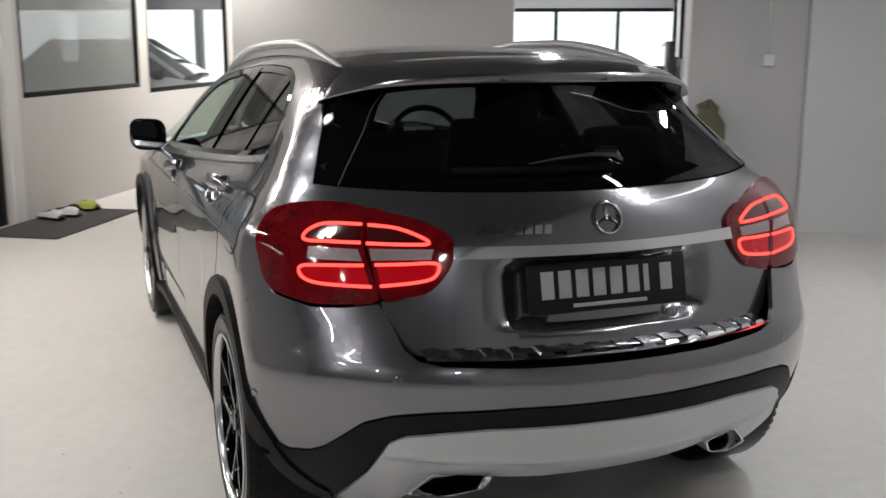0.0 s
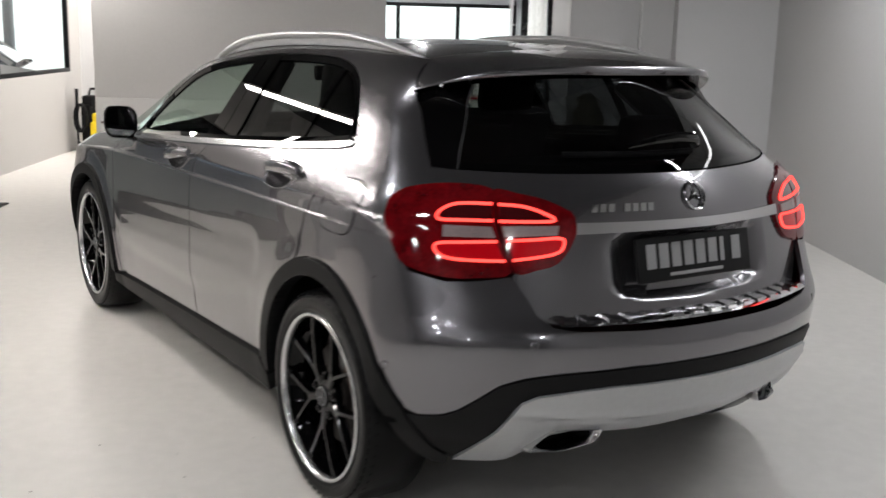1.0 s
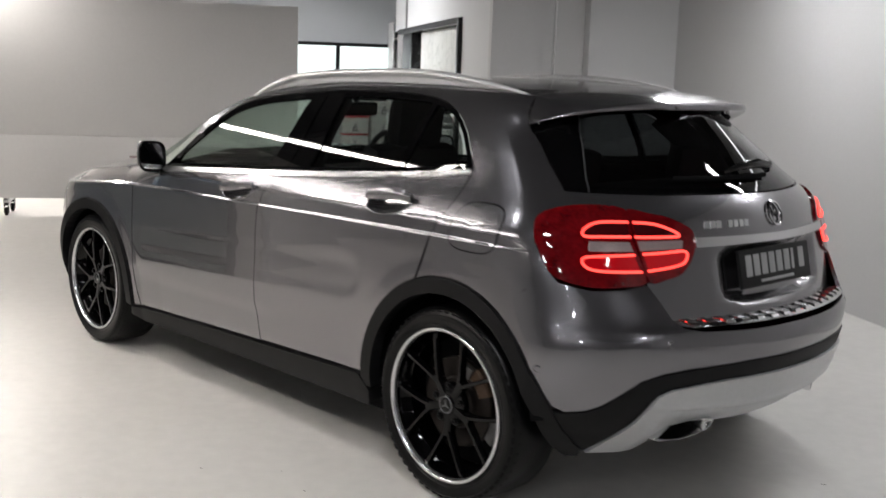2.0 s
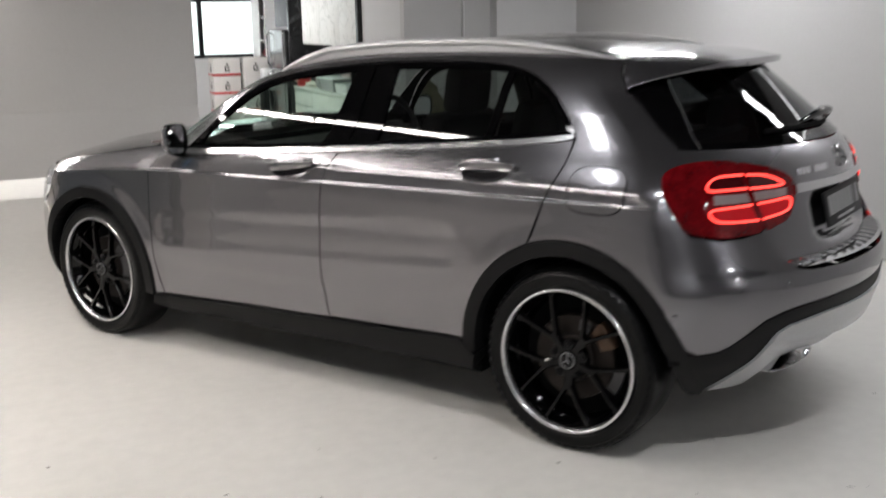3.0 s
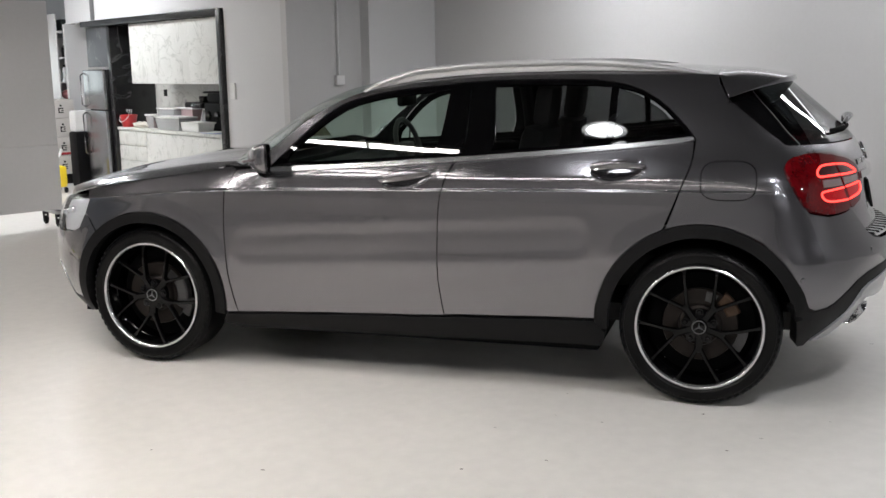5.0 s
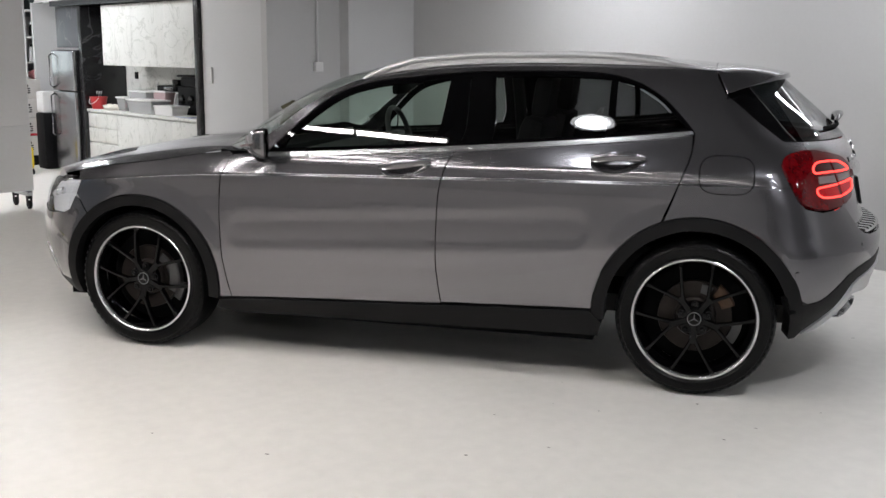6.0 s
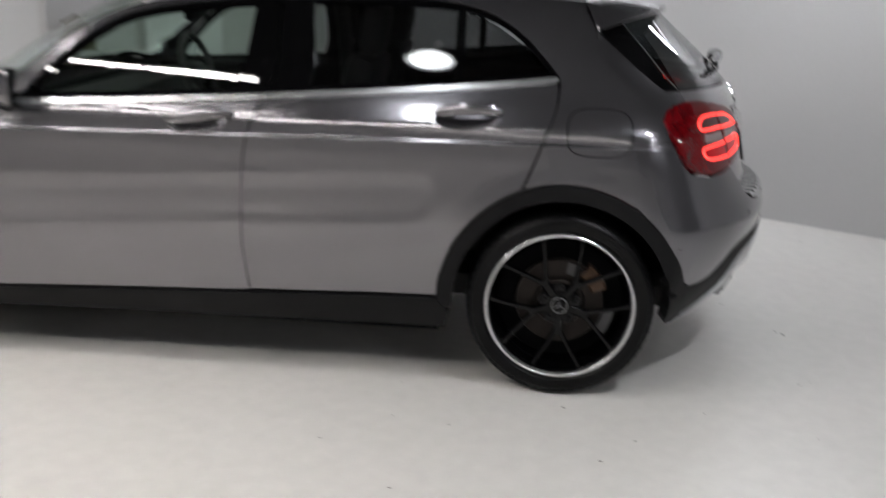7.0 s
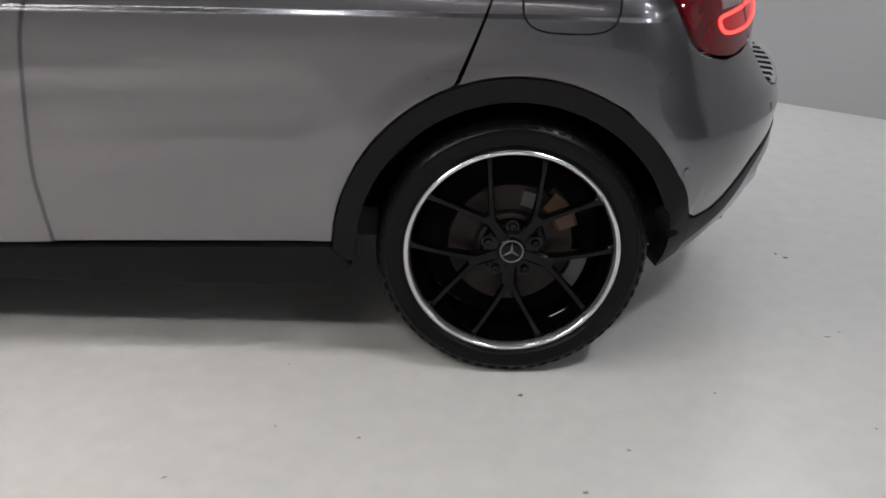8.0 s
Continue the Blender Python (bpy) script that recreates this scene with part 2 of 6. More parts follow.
crease_line = curve([(-.9, .93), (0, .925), (.6, .918), (1.16, .909), (2.26, .888), (3.04, .831), (3.6, .80)])
LR, LF = .44, .62


def shape(z, tail):
    """Roundness of the rear corner in plan."""
    q = 1.7 - .4 * min(max((z - 1.03) / .12, 0), 1)
    if tail is tail_bumper:
        t = min(max((z - .70) / .14, 0), 1)
        return 2.0 - .2 * t, 1.5 + (q - 1.5) * t
    return 1.8, q


def skin(s, z, tail=tail_gate, out=0.0):
    """Point of the left flank: s 0 where the rear corner begins, -1 at the tail's middle (-2 its mirror), forward in metres."""
    right = s < -1
    if right:
        s = -2 - s
    if tail is tail_bumper and z > .46 and s > -.62:      # the bumper runs flush into the flank at its seam
        k, j = min((z - .46) / .36, 1), min((s + .62) / .50, 1)
        k = k * k * (3 - 2 * k) * j * j * (3 - 2 * j)
        a, b = skin(s, z, tail_gate), bumper_skin(s, z)
        x, y, z = (a[i] * k + b[i] * (1 - k) for i in range(3))
        x = -x if right else x
    else:
        x, y, z = own_skin(s, z, tail, right)
    if tail is tail_bumper and s < -.03 and z < .70:      # the skin tucks in under the crease that runs round the bumper
        t = max(.640 + .040 * min(-s / .6, 1) - z, 0)
        d = .075 * min(t, .2) * min(1, (-s - .03) / .10)
        x, y = x * (1 - d / .9), y + d * .9
    return x, y, z


def bumper_skin(s, z):
    return own_skin(s, z, tail_bumper, False)


def own_skin(s, z, tail, right):
    """The skin by its own tail, with crease and arch."""
    w = glass_width(z) if tail is tail_glass else half_width(z)
    y0, y1 = tail(z) + LR, nose(z) - LF
    p, q = shape(z, tail)
    if s < 0:
        a = (1 + s) * math.pi / 2
        f, t = max(math.sin(a), 0) ** (2 / p), min(max((z - 1.24) / .12, 0), 1)
        j = min(max((s + .457) / .107, 0), 1)
        x = w * (f + .75 * (1 - f) * t * t * (3 - 2 * t) * j * j * (3 - 2 * j))     # the pillar stays wide up to the roof
        y = y0 - LR * max(math.cos(a), 0) ** (2 / q)
    elif y0 + s > y1:
        a = min((y0 + s - y1) / .95, 1) * math.pi / 2
        x, y = w * max(math.cos(a), 0) ** (2 / 2.5), y1 + LF * math.sin(a)
    else:
        x, y = w, y0 + s
    zc = crease_line(y)
    t = (zc - z) / .34
    if 0 < t < 1 and -.35 < y < 3.1:
        x -= .034 * t * (1 - t) ** 2 * min(1, (y + .35) / .5, max(0, (3.1 - y) / .5))
    if z > zc and -.33 < y < 3.1 and tail is not tail_glass:
        t = min((z - zc) / .012, 1)
        x -= .007 * t * t * (3 - 2 * t) * min(1, (y + .33) / .3, (3.1 - y) / .3)
    if z > zc and y > 1.9 and tail is not tail_glass:
        x -= .95 * min(z - zc, .12) * min((y - 1.9) / .5, 1)
    if .3 < y < 2.3 and z < .9 and tail is not tail_glass:
        edge = .51 + (.185 * (1.1 - y) if y < 1.1 else -.02 * (y - 1.1))       # the pressed line that rises towards the rear wheel
        t = min(max((edge - z) / .075, 0), 1)
        x -= .010 * t * t * (3 - 2 * t) * (1 - .5 * min(max((edge - z - .075) / .14, 0), 1)) * min(1, (y - .3) / .3, (2.3 - y) / .3)
        a, b = abs(y - 1.345) - .795, abs(z - .62 - .055 * (2.2 - y)) - .002
        t = min(max(.5 - (math.hypot(max(a, 0), max(b, 0)) + min(max(a, b), 0) - .07) / .07, 0), 1)
        x -= .0030 * t * t * (3 - 2 * t)         # shallow long hollow across both doors
    for yc, ro, out in ((0.0, .447, .003), (2.699, .428, .013)):
        t = (ro + .085 - math.hypot(y - yc, z - .345)) / .085      # flare over the wheel arches
        if 0 < t and tail is not tail_glass and z > .2:
            t = min(t, 1)
            x += out * t * t * (3 - 2 * t)
    return (x if right else -x), y, z


def by_y(y, z, tail=tail_gate):
    """The s of the flank at (y, z)."""
    y0, y1 = tail(z) + LR, nose(z) - LF
    if y < y0:
        q = shape(z, tail)[1]
        return 2 / math.pi * math.acos(min((y0 - y) / LR, 1) ** (q / 2)) - 1
    if y > y1:
        return y1 - y0 + .95 * 2 / math.pi * math.asin(min((y - y1) / LF, 1))
    return y - y0


def by_x(x, z, tail=tail_gate):
    """The s of the tail at x (left negative)."""
    p = shape(z, tail)[0]
    s = 2 / math.pi * math.asin(min(abs(x) / half_width(z), 1) ** (p / 2)) - 1
    return s if x <= 0 else -2 - s


def skin_normal(s, z, tail):
    h = 1e-3
    a = Vector(skin(s + h, z, tail)) - Vector(skin(s - h, z, tail))
    b = Vector(skin(s, z + h, tail)) - Vector(skin(s, z - h, tail))
    n = b.cross(a)
    return n.normalized() if n.length > 1e-9 else Vector((0, -1, 0))


def shade_normal(s, z, tail):
    """The normal, evened out where the rear corner begins to turn."""
    if not -.55 < s < .3:
        return skin_normal(s, z, tail)
    reach = .17 * min(1, (s + .55) / .2, (.3 - s) / .15)
    n = Vector((0, 0, 0))
    for k, w in ((-1, 1), (-.5, 2), (0, 3), (.5, 2), (1, 1)):
        d = k * reach
        n += skin_normal(s + (d if s + d < 0 else d * .7), z, tail) * w
    return n.normalized()


def on_skin(s, z, tail=tail_gate, out=0.0):
    return Vector(skin(s, z, tail)) + skin_normal(s, z, tail) * out


def flank(points, tail=tail_gate):
    """Outline given as (y, z) of the side."""
    if tail is tail_bumper:
        return [(bumper_s(y, z), z) for y, z in points]
    return [(by_y(y, z, tail), z) for y, z in points]


def bumper_s(y, z):
    """The s of the bumper's skin at (y, z), found by halving."""
    lo, hi = -.98, 1.2
    for _ in range(40):
        mid = (lo + hi) / 2
        lo, hi = (mid, hi) if skin(mid, z, tail_bumper)[1] < y else (lo, mid)
    return lo


def area2(pts):
    return sum(a[0] * b[1] - b[0] * a[1] for a, b in zip(pts, pts[1:] + pts[:1]))


def inset(pts, d):
    """Shrinks an outline by d."""
    sign = 1 if area2(pts) > 0 else -1
    made = []
    for i, p in enumerate(pts):
        a, b = pts[i - 1], pts[(i + 1) % len(pts)]
        u = Vector((p[0] - a[0], p[1] - a[1])).normalized()
        v = Vector((b[0] - p[0], b[1] - p[1])).normalized()
        n = Vector((-u.y - v.y, u.x + v.x))
        n = Vector((-u.y, u.x)) if n.length < .3 else n.normalized()
        k = max(.45, n.dot(Vector((-u.y, u.x))))
        made.append((p[0] + n.x * d * sign / k, p[1] + n.y * d * sign / k))
    return made


def rounded(pts, r, n=4):
    """Rounds the corners of an outline."""
    made = []
    for i, p in enumerate(pts):
        p, a, b = Vector(p), Vector(pts[i - 1]), Vector(pts[(i + 1) % len(pts)])
        ka, kb = min(r, (a - p).length * .45), min(r, (b - p).length * .45)
        s, e = p + (a - p).normalized() * ka, p + (b - p).normalized() * kb
        for j in range(n + 1):
            t = j / n
            made.append(tuple(s * (1 - t) ** 2 + p * 2 * t * (1 - t) + e * t * t))
    return made


def soft(pts, n=4, closed=False):
    """A smooth line through points."""
    out = []
    m = len(pts)
    for i in range(m if closed else m - 1):
        p0, p1, p2, p3 = (Vector(pts[j % m]) if closed else Vector(pts[min(max(j, 0), m - 1)]) for j in (i - 1, i, i + 1, i + 2))
        for k in range(n):
            t = k / n
            out.append(tuple(.5 * (2 * p1 + (p2 - p0) * t + (2 * p0 - 5 * p1 + 4 * p2 - p3) * t * t + (3 * p1 - p0 - 3 * p2 + p3) * t ** 3)))
    if not closed:
        out.append(tuple(pts[-1]))
    return out


def arc(y, z, r, a0, a1, n=18):
    """Points on a circle of the side view; 0 degrees is forward, 90 up."""
    return [(y + r * math.cos(radians(a0 + (a1 - a0) * i / n)), z + r * math.sin(radians(a0 + (a1 - a0) * i / n))) for i in range(n + 1)]


def panel(outline, tail=tail_gate, out=0.0, thick=.014, res=.035, mirror=False, field=None, crease=False, hole=None):
    """A sheet of the car's skin inside an outline of (s, z), with its edges turned in; rows follow the shoulder crease."""
    bm = bmesh.new()
    lift = (lambda s: crease_line(s - .277)) if crease else (lambda s: 0.0)
    clean = [(p[0], p[1] - lift(p[0])) for i, p in enumerate(outline) if (Vector(p) - Vector(outline[i - 1])).length > 1e-4]
    bm.faces.new([bm.verts.new((s, z, 0)) for s, z in clean])
    bm.normal_update()
    bmesh.ops.triangulate(bm, faces=bm.faces[:], ngon_method="EAR_CLIP")
    for axis in (0, 1):
        lo, hi = min(p[axis] for p in clean), max(p[axis] for p in clean)
        cuts = [k * res for k in range(math.ceil(lo / res + .02), 400) if k * res < hi - 1e-3]
        if crease and axis:
            cuts += [c for c in (-.004, .003, .006, .009, .013) if lo < c < hi]
        for c in cuts:
            co = [0, 0, 0]
            no = [0, 0, 0]
            co[axis], no[axis] = c, 1
            bmesh.ops.bisect_plane(bm, geom=bm.verts[:] + bm.edges[:] + bm.faces[:], dist=1e-5, plane_co=co, plane_no=no)
    if hole:
        ring = [(by_y(y, z), z - lift(by_y(y, z))) for y, z in hole]
        mid = Vector((sum(p[0] for p in ring) / len(ring), sum(p[1] for p in ring) / len(ring), 0))
        for (s0, z0), (s1, z1) in zip(ring, ring[1:] + ring[:1]):
            near = [f for f in bm.faces if abs(f.calc_center_median().x - mid.x) < .15 and abs(f.calc_center_median().y - mid.y) < .07]
            geom = list({g for f in near for g in (*f.verts, *f.edges)}) + near
            bmesh.ops.bisect_plane(bm, geom=geom, dist=1e-5, plane_co=(s0, z0, 0), plane_no=(z1 - z0, s0 - s1, 0))
        ways = [(Vector((s0, z0, 0)), Vector((z1 - z0, s0 - s1, 0))) for (s0, z0), (s1, z1) in zip(ring, ring[1:] + ring[:1])]
        turn = 1 if (mid - ways[0][0]).dot(ways[0][1]) > 0 else -1
        bmesh.ops.delete(bm, geom=[f for f in bm.faces if all((f.calc_center_median() - a).dot(n) * turn > 0 for a, n in ways)], context="FACES")
    keep = bm.verts.layers.float_vector.new("skin_normal")
    lie = lambda s, z: on_skin(s, z, tail, out + (field(s, z) if field else 0))
    normals = {}
    for v in bm.verts:
        s, z = v.co.x, v.co.y + lift(v.co.x)
        normals[v] = skin_normal(s, z, tail)
        v.co = lie(s, z)
        n = (lie(s, z + 2e-3) - lie(s, z - 2e-3)).cross(lie(s + 2e-3, z) - lie(s - 2e-3, z)) if field else shade_normal(s, z, tail)
        v[keep] = n.normalized()
    bm.normal_update()
    if sum((f.normal.dot(normals[f.verts[0]]) * f.calc_area() for f in bm.faces)) < 0:
        bmesh.ops.reverse_faces(bm, faces=bm.faces[:])
    if thick:
        rim = [e for e in bm.edges if len(e.link_faces) == 1]
        made = bmesh.ops.extrude_edge_only(bm, edges=rim)["geom"]
        for e in rim:
            e.smooth = False
        old = {tuple(round(c, 6) for c in v.co): normals[v] for v in normals}
        for v in made:
            if isinstance(v, bmesh.types.BMVert):
                v.co -= old.get(tuple(round(c, 6) for c in v.co), Vector((0, 0, 0))) * thick
    if mirror:
        for v in bm.verts:
            v.co.x = -v.co.x
            v[keep] = Vector((-v[keep].x, v[keep].y, v[keep].z))
        bmesh.ops.reverse_faces(bm, faces=bm.faces[:])
    return bm


def both(name, outline, material, parent, label="", **k):
    """The same panel on the left and on the right."""
    return [part(name, panel(outline, mirror=r, **k), material, parent, label) for r in (False, True)]


def sheet(f, nu, nv):
    """A grid of f(u, v), u and v from 0 to 1."""
    bm = bmesh.new()
    g = [[bm.verts.new(f(i / nu, j / nv)) for j in range(nv + 1)] for i in range(nu + 1)]
    for i in range(nu):
        for j in range(nv):
            bm.faces.new((g[i][j], g[i + 1][j], g[i + 1][j + 1], g[i][j + 1]))
    return bm


def facing(bm, way):
    """Turns the faces towards a direction."""
    bm.normal_update()
    if sum(f.normal.dot(Vector(way)) * f.calc_area() for f in bm.faces) < 0:
        bmesh.ops.reverse_faces(bm, faces=bm.faces[:])
    return bm


# ---- the car ----
car = thing("car", "metallic grey crossover car, tailgate closed, red tail lamps lit", "car", pose(.032, 0, 0))
ZR = .345                 # wheel hub height
REAR_Y, FRONT_Y = 0.0, 2.699
RO, RI = .447, .392       # rear arch cladding, outer and inner
FO, FI = .428, .376       # front arch

seam_b = soft([(1.081, 1.062), (1.118, 1.0), (1.148, .909), (1.164, .80), (1.170, .60), (1.164, .45), (1.146, .335)], 3)
seam_f = soft([(2.215, .985), (2.243, .90), (2.257, .78), (2.259, .64), (2.248, .48), (2.213, .285)], 3)
seam_r = [(.050, 1.130), (.048, 1.09), (.058, 1.03), (.082, .965), (.16, .768)]
belt = soft([(2.02, .998), (1.60, 1.022), (1.08, 1.056), (.60, 1.092), (.25, 1.125), (.055, 1.148)], 3)
dlo_top = soft([(2.02, 1.006), (1.935, 1.10), (1.835, 1.20), (1.72, 1.284), (1.60, 1.325), (1.444, 1.352), (1.03, 1.390), (.62, 1.395), (.42, 1.382), (.28, 1.342), (.16, 1.265), (.055, 1.155)], 2)
a_line = soft([(2.20, .998), (2.112, 1.040), (1.978, 1.147), (1.829, 1.257), (1.70, 1.325), (1.55, 1.368), (1.30, 1.407), (1.0, 1.428), (.6, 1.434), (.2, 1.425), (-.035, 1.408)], 2)

# doors below the windows
front_door = inset(flank(seam_f[::1] + [(1.146, .329)] + seam_b[::-1][1:] + [p for p in belt[::-1] if p[0] > 1.09] + [(2.10, .996)]), .0025)
rear_door = inset(flank(seam_b + [(.45, .358)] + arc(0, ZR, RO + .003, 3, 68, 12) + seam_r[::-1] + [p for p in belt[::-1] if .06 < p[0] < 1.075]), .0025)
HANDLES = ((1.440, 1.205, .948, .976), (.475, .245, 1.006, 1.020))


def cup_edge(y0, y1, z0, z1, f=1.0, n=20):
    """The slanting oval round a door handle."""
    ym, zm, g = (y0 + y1) / 2, (z0 + z1) / 2, (z1 - z0) / (y1 - y0)
    return [(ym + f * .118 * math.cos(a), zm - .004 + f * (.045 * math.sin(a) + g * .118 * math.cos(a))) for a in [2 * math.pi * i / n for i in range(n)]]


for r in (False, True):
    part("front_door", panel(front_door, res=.024, mirror=r, crease=True, hole=cup_edge(*HANDLES[0], f=.985)), PAINT, car)
    part("rear_door", panel(rear_door, res=.024, mirror=r, crease=True, hole=cup_edge(*HANDLES[1], f=.985)), PAINT, car)

# quarter panel with the roof side and the windscreen pillar
quarter = flank(a_line + [(-.045, 1.37), (-.079, 1.306), (-.212, 1.198), (-.318, 1.119), (-.364, 1.08)]) + [(-0.224, 1.054), (-0.144, 1.01), (-0.159, 0.963), (-0.188, 0.914), (-0.213, 0.875), (-0.25, 0.835)]
quarter += flank([(-.345, .812), (-.275, .748)]) + flank(arc(0, ZR, RO + .002, 120, 70, 12)) + flank(seam_r[1:-1][::-1])
quarter += flank([(.045, 1.14)] + dlo_top[::-1] + [(2.06, .998)])
both("quarter_panel", inset(quarter, .0025), PAINT, car, crease=True)

# front wing
wing = flank(seam_f + arc(FRONT_Y, ZR, FO + .002, 188, 49, 20)) + [(3.345, .735), (3.368, .757), (3.328, .824), (3.356, .848)]
wing += flank([(3.10, .868), (2.9, .905), (2.6, .945), (2.35, .985), (2.25, .998)])
both("front_wing", inset(wing, .0025), PAINT, car, crease=True)
# nose
s_nose = by_y(nose(.5) - .001, .5)
bumper_f = flank(arc(FRONT_Y, ZR, FO + .002, 48, -12, 12)) + [(3.56, .288), (s_nose + .02, .288), (s_nose + .02, .66), (3.75, .66), (3.66, .643), (3.50, .648), (3.426, .679), (3.371, .750), (3.351, .736)]
both("front_bumper", bumper_f, PAINT, car)
both("front_lip", flank([(3.105, .232), (3.125, .300)]) + [(3.56, .290), (s_nose, .290), (s_nose, .236), (3.58, .236)], PLASTIC, car, out=.006)
headlamp_outline = rounded([(3.334, .826), (3.360, .845), (3.467, .838), (3.60, .812), (3.70, .755), (3.72, .69), (3.66, .648), (3.50, .653), (3.430, .684), (3.374, .757)], .012)
for r in (False, True):
    lamp = part("headlamp", panel(headlamp_outline, out=-.03, mirror=r, thick=.02), HEAD_WHITE, car, "clear headlamp with bright metal inside")
    part("lens", panel(headlamp_outline, out=.001, mirror=r, thick=.006), HEAD_GLASS, lamp)
    for k in range(3):
        bm = bmesh.new()
        p = on_skin(3.50 + .065 * k, .765 - .012 * k, tail_gate, -.022)
        lathe(bm, [(.0, .001), (.003, .016), (.009, .019), (.009, .016)], 20, "y", (p.x * (-1 if r else 1), p.y, p.z))
        part("reflector", fixed(bm), CHROME, lamp)
both("grille", [(3.78, .665), (s_nose + .02, .665), (s_nose + .02, .80), (3.76, .80), (3.785, .76)], GLOSS_BLACK, car, out=-.01)
fog = rounded([(3.62, .30), (3.80, .29), (3.84, .44), (3.72, .47), (3.64, .40)], .03)
both("fog_surround", fog, SATIN, car, out=.004, thick=.006)

# arch cladding, sills
both("arch_trim", flank(arc(0, ZR, RO, -4, 122, 24) + arc(0, ZR, RI, 122, -4, 24)), PLASTIC, car, "matt black plastic arch trim", out=.012, thick=.05, res=.05)
both("arch_trim", flank(arc(0, ZR, RO, 121.6, 184, 14) + [(-.448, .285), (-.424, .250), (-.398, .252), (-.392, .285)] + arc(0, ZR, RI, 181, 121.6, 14), tail_bumper), PLASTIC, car, "matt black plastic arch trim", tail=tail_bumper, out=.012, thick=.05, res=.05)
both("arch_trim", flank(arc(FRONT_Y, ZR, FO, -15, 189, 30) + arc(FRONT_Y, ZR, FI, 189, -15, 30)), PLASTIC, car, "matt black plastic arch trim", out=.012, thick=.05, res=.05)
both("side_sill", flank([(.455, .352), (1.15, .325), (2.27, .278), (2.29, .235), (2.19, .212), (1.2, .228), (.415, .240), (.40, .30)]), PLASTIC, car, "matt black side sill", out=.016, thick=.10)
for y, ro in ((REAR_Y, RI + .03), (FRONT_Y, FI + .03)):
    for s in (-1, 1):
        bm = bmesh.new()
        lathe(bm, [(s * .885, ro - .03), (s * .86, ro), (s * .55, ro), (s * .55, .05)], 40, "x", (0, y, ZR), a0=-2, a1=173)
        part("wheel_well", facing(bm, (0, 0, -1)), DARK, car)
lining = flank([(2.2, .30)] + [(.46, .36)] + arc(0, ZR, RO + .02, 5, 175, 16) + [(-.46, .5), (-.42, .86), (-.3, 1.0), (.05, 1.06), (1.08, 1.03), (2.2, .96), (2.9, .87)] + arc(FRONT_Y, ZR, FO + .02, 60, 180, 12))
# unseen dark sheet added behind the panels to block light
both("light_block", lining, DARK, car, out=-.03, thick=0, res=.08)
# underbody slabs; the floor pan lies low and wide to keep light out
for n, b in (("floor_pan", (-.77, .77, .45, 2.24, .182, .30)), ("rear_tray", (-.55, .55, -.60, .44, .325, .36)), ("front_tray", (-.55, .55, 2.24, 3.35, .155, .34))):
    bm = bmesh.new()
    box(bm, *b)
    part(n, bm, DARK, car, flat=True)

# bonnet, windscreen, roof
hood_edge = curve([(2.0, 1.0), (2.25, .998), (2.35, .985), (2.6, .945), (2.9, .905), (3.10, .868), (3.30, .82)])
hood_mid = curve([(2.05, 1.072), (2.35, 1.060), (2.6, 1.032), (2.9, .982), (3.2, .912), (3.4, .845), (3.52, .78)])


def bonnet(u, v):
    y = 2.02 + u * 1.19
    k = 2 * v - 1
    x0, _, _ = skin(by_y(min(y, 3.27), hood_edge(y)), hood_edge(y))
    yy = y + (.30 * u ** 1.5 + .12 * (1 - u)) * (1 - abs(k) ** 2.2)
    z = hood_edge(y) + (hood_mid(yy) - hood_edge(y)) * (1 - abs(k) ** 2.4)
    ridge = .012 * math.exp(-((abs(k) - .52) / .10) ** 2) * (1 - u) ** .4
    return Vector((-x0 * k, yy, z + ridge))


part("bonnet", facing(sheet(bonnet, 26, 40), (0, 0, 1)), PAINT, car, "grey bonnet with two raised folds")


def front_close(u, v):
    p = bonnet(1, v)
    k = 2 * v - 1
    return Vector((p.x * (1 - .04 * u), p.y + .10 * u ** .6 * (1 - k * k), p.z - u * (p.z - .79)))


part("bonnet_lip", facing(sheet(front_close, 4, 24), (0, 1, .3)), PAINT, car)
roof_edge = curve([(-.10, 1.40), (-.035, 1.408), (.2, 1.425), (.6, 1.434), (1.0, 1.428), (1.30, 1.407), (1.55, 1.368), (1.70, 1.325)])


def roof_half(y):
    z = roof_edge(y)
    return abs(skin(by_y(y, z), z)[0]) + .005


def roof(u, v):
    y = -.03 + u * 1.58
    k = 2 * v - 1
    z = roof_edge(y)
    yy = y + .12 * u ** 3 * (1 - k * k)
    return Vector((roof_half(y) * k, yy, z + .034 * (1 - abs(k) ** 2.3)))


part("roof", facing(sheet(roof, 30, 26), (0, 0, 1)), PAINT, car, "grey metal roof")
screen_line = [(1.56, 1.366), (1.70, 1.325), (1.829, 1.257), (1.978, 1.147), (2.112, 1.04), (2.16, 1.012)]
screen_y, screen_z = curve([(i / 5, p[0]) for i, p in enumerate(screen_line)]), [p[1] for p in screen_line]
screen_zf = curve([(-i / 5, z) for i, z in list(enumerate(screen_z))[::-1]])


def windscreen(u, v):
    k = 2 * v - 1
    z = screen_zf(-u)
    return Vector(((half_width(z) - .006) * k, screen_y(u) + (.13 + .22 * u) * (1 - abs(k) ** 2.2), z + .03 * (1 - u) * (1 - abs(k) ** 2.3)))


part("windscreen", facing(sheet(windscreen, 18, 22), (0, 1, 1)), GLASS_FRONT, car, "clear windscreen")
bm = bmesh.new()
box(bm, -.78, .78, 2.08, 2.30, .93, 1.00)
part("scuttle", bm, DARK, car, flat=True)

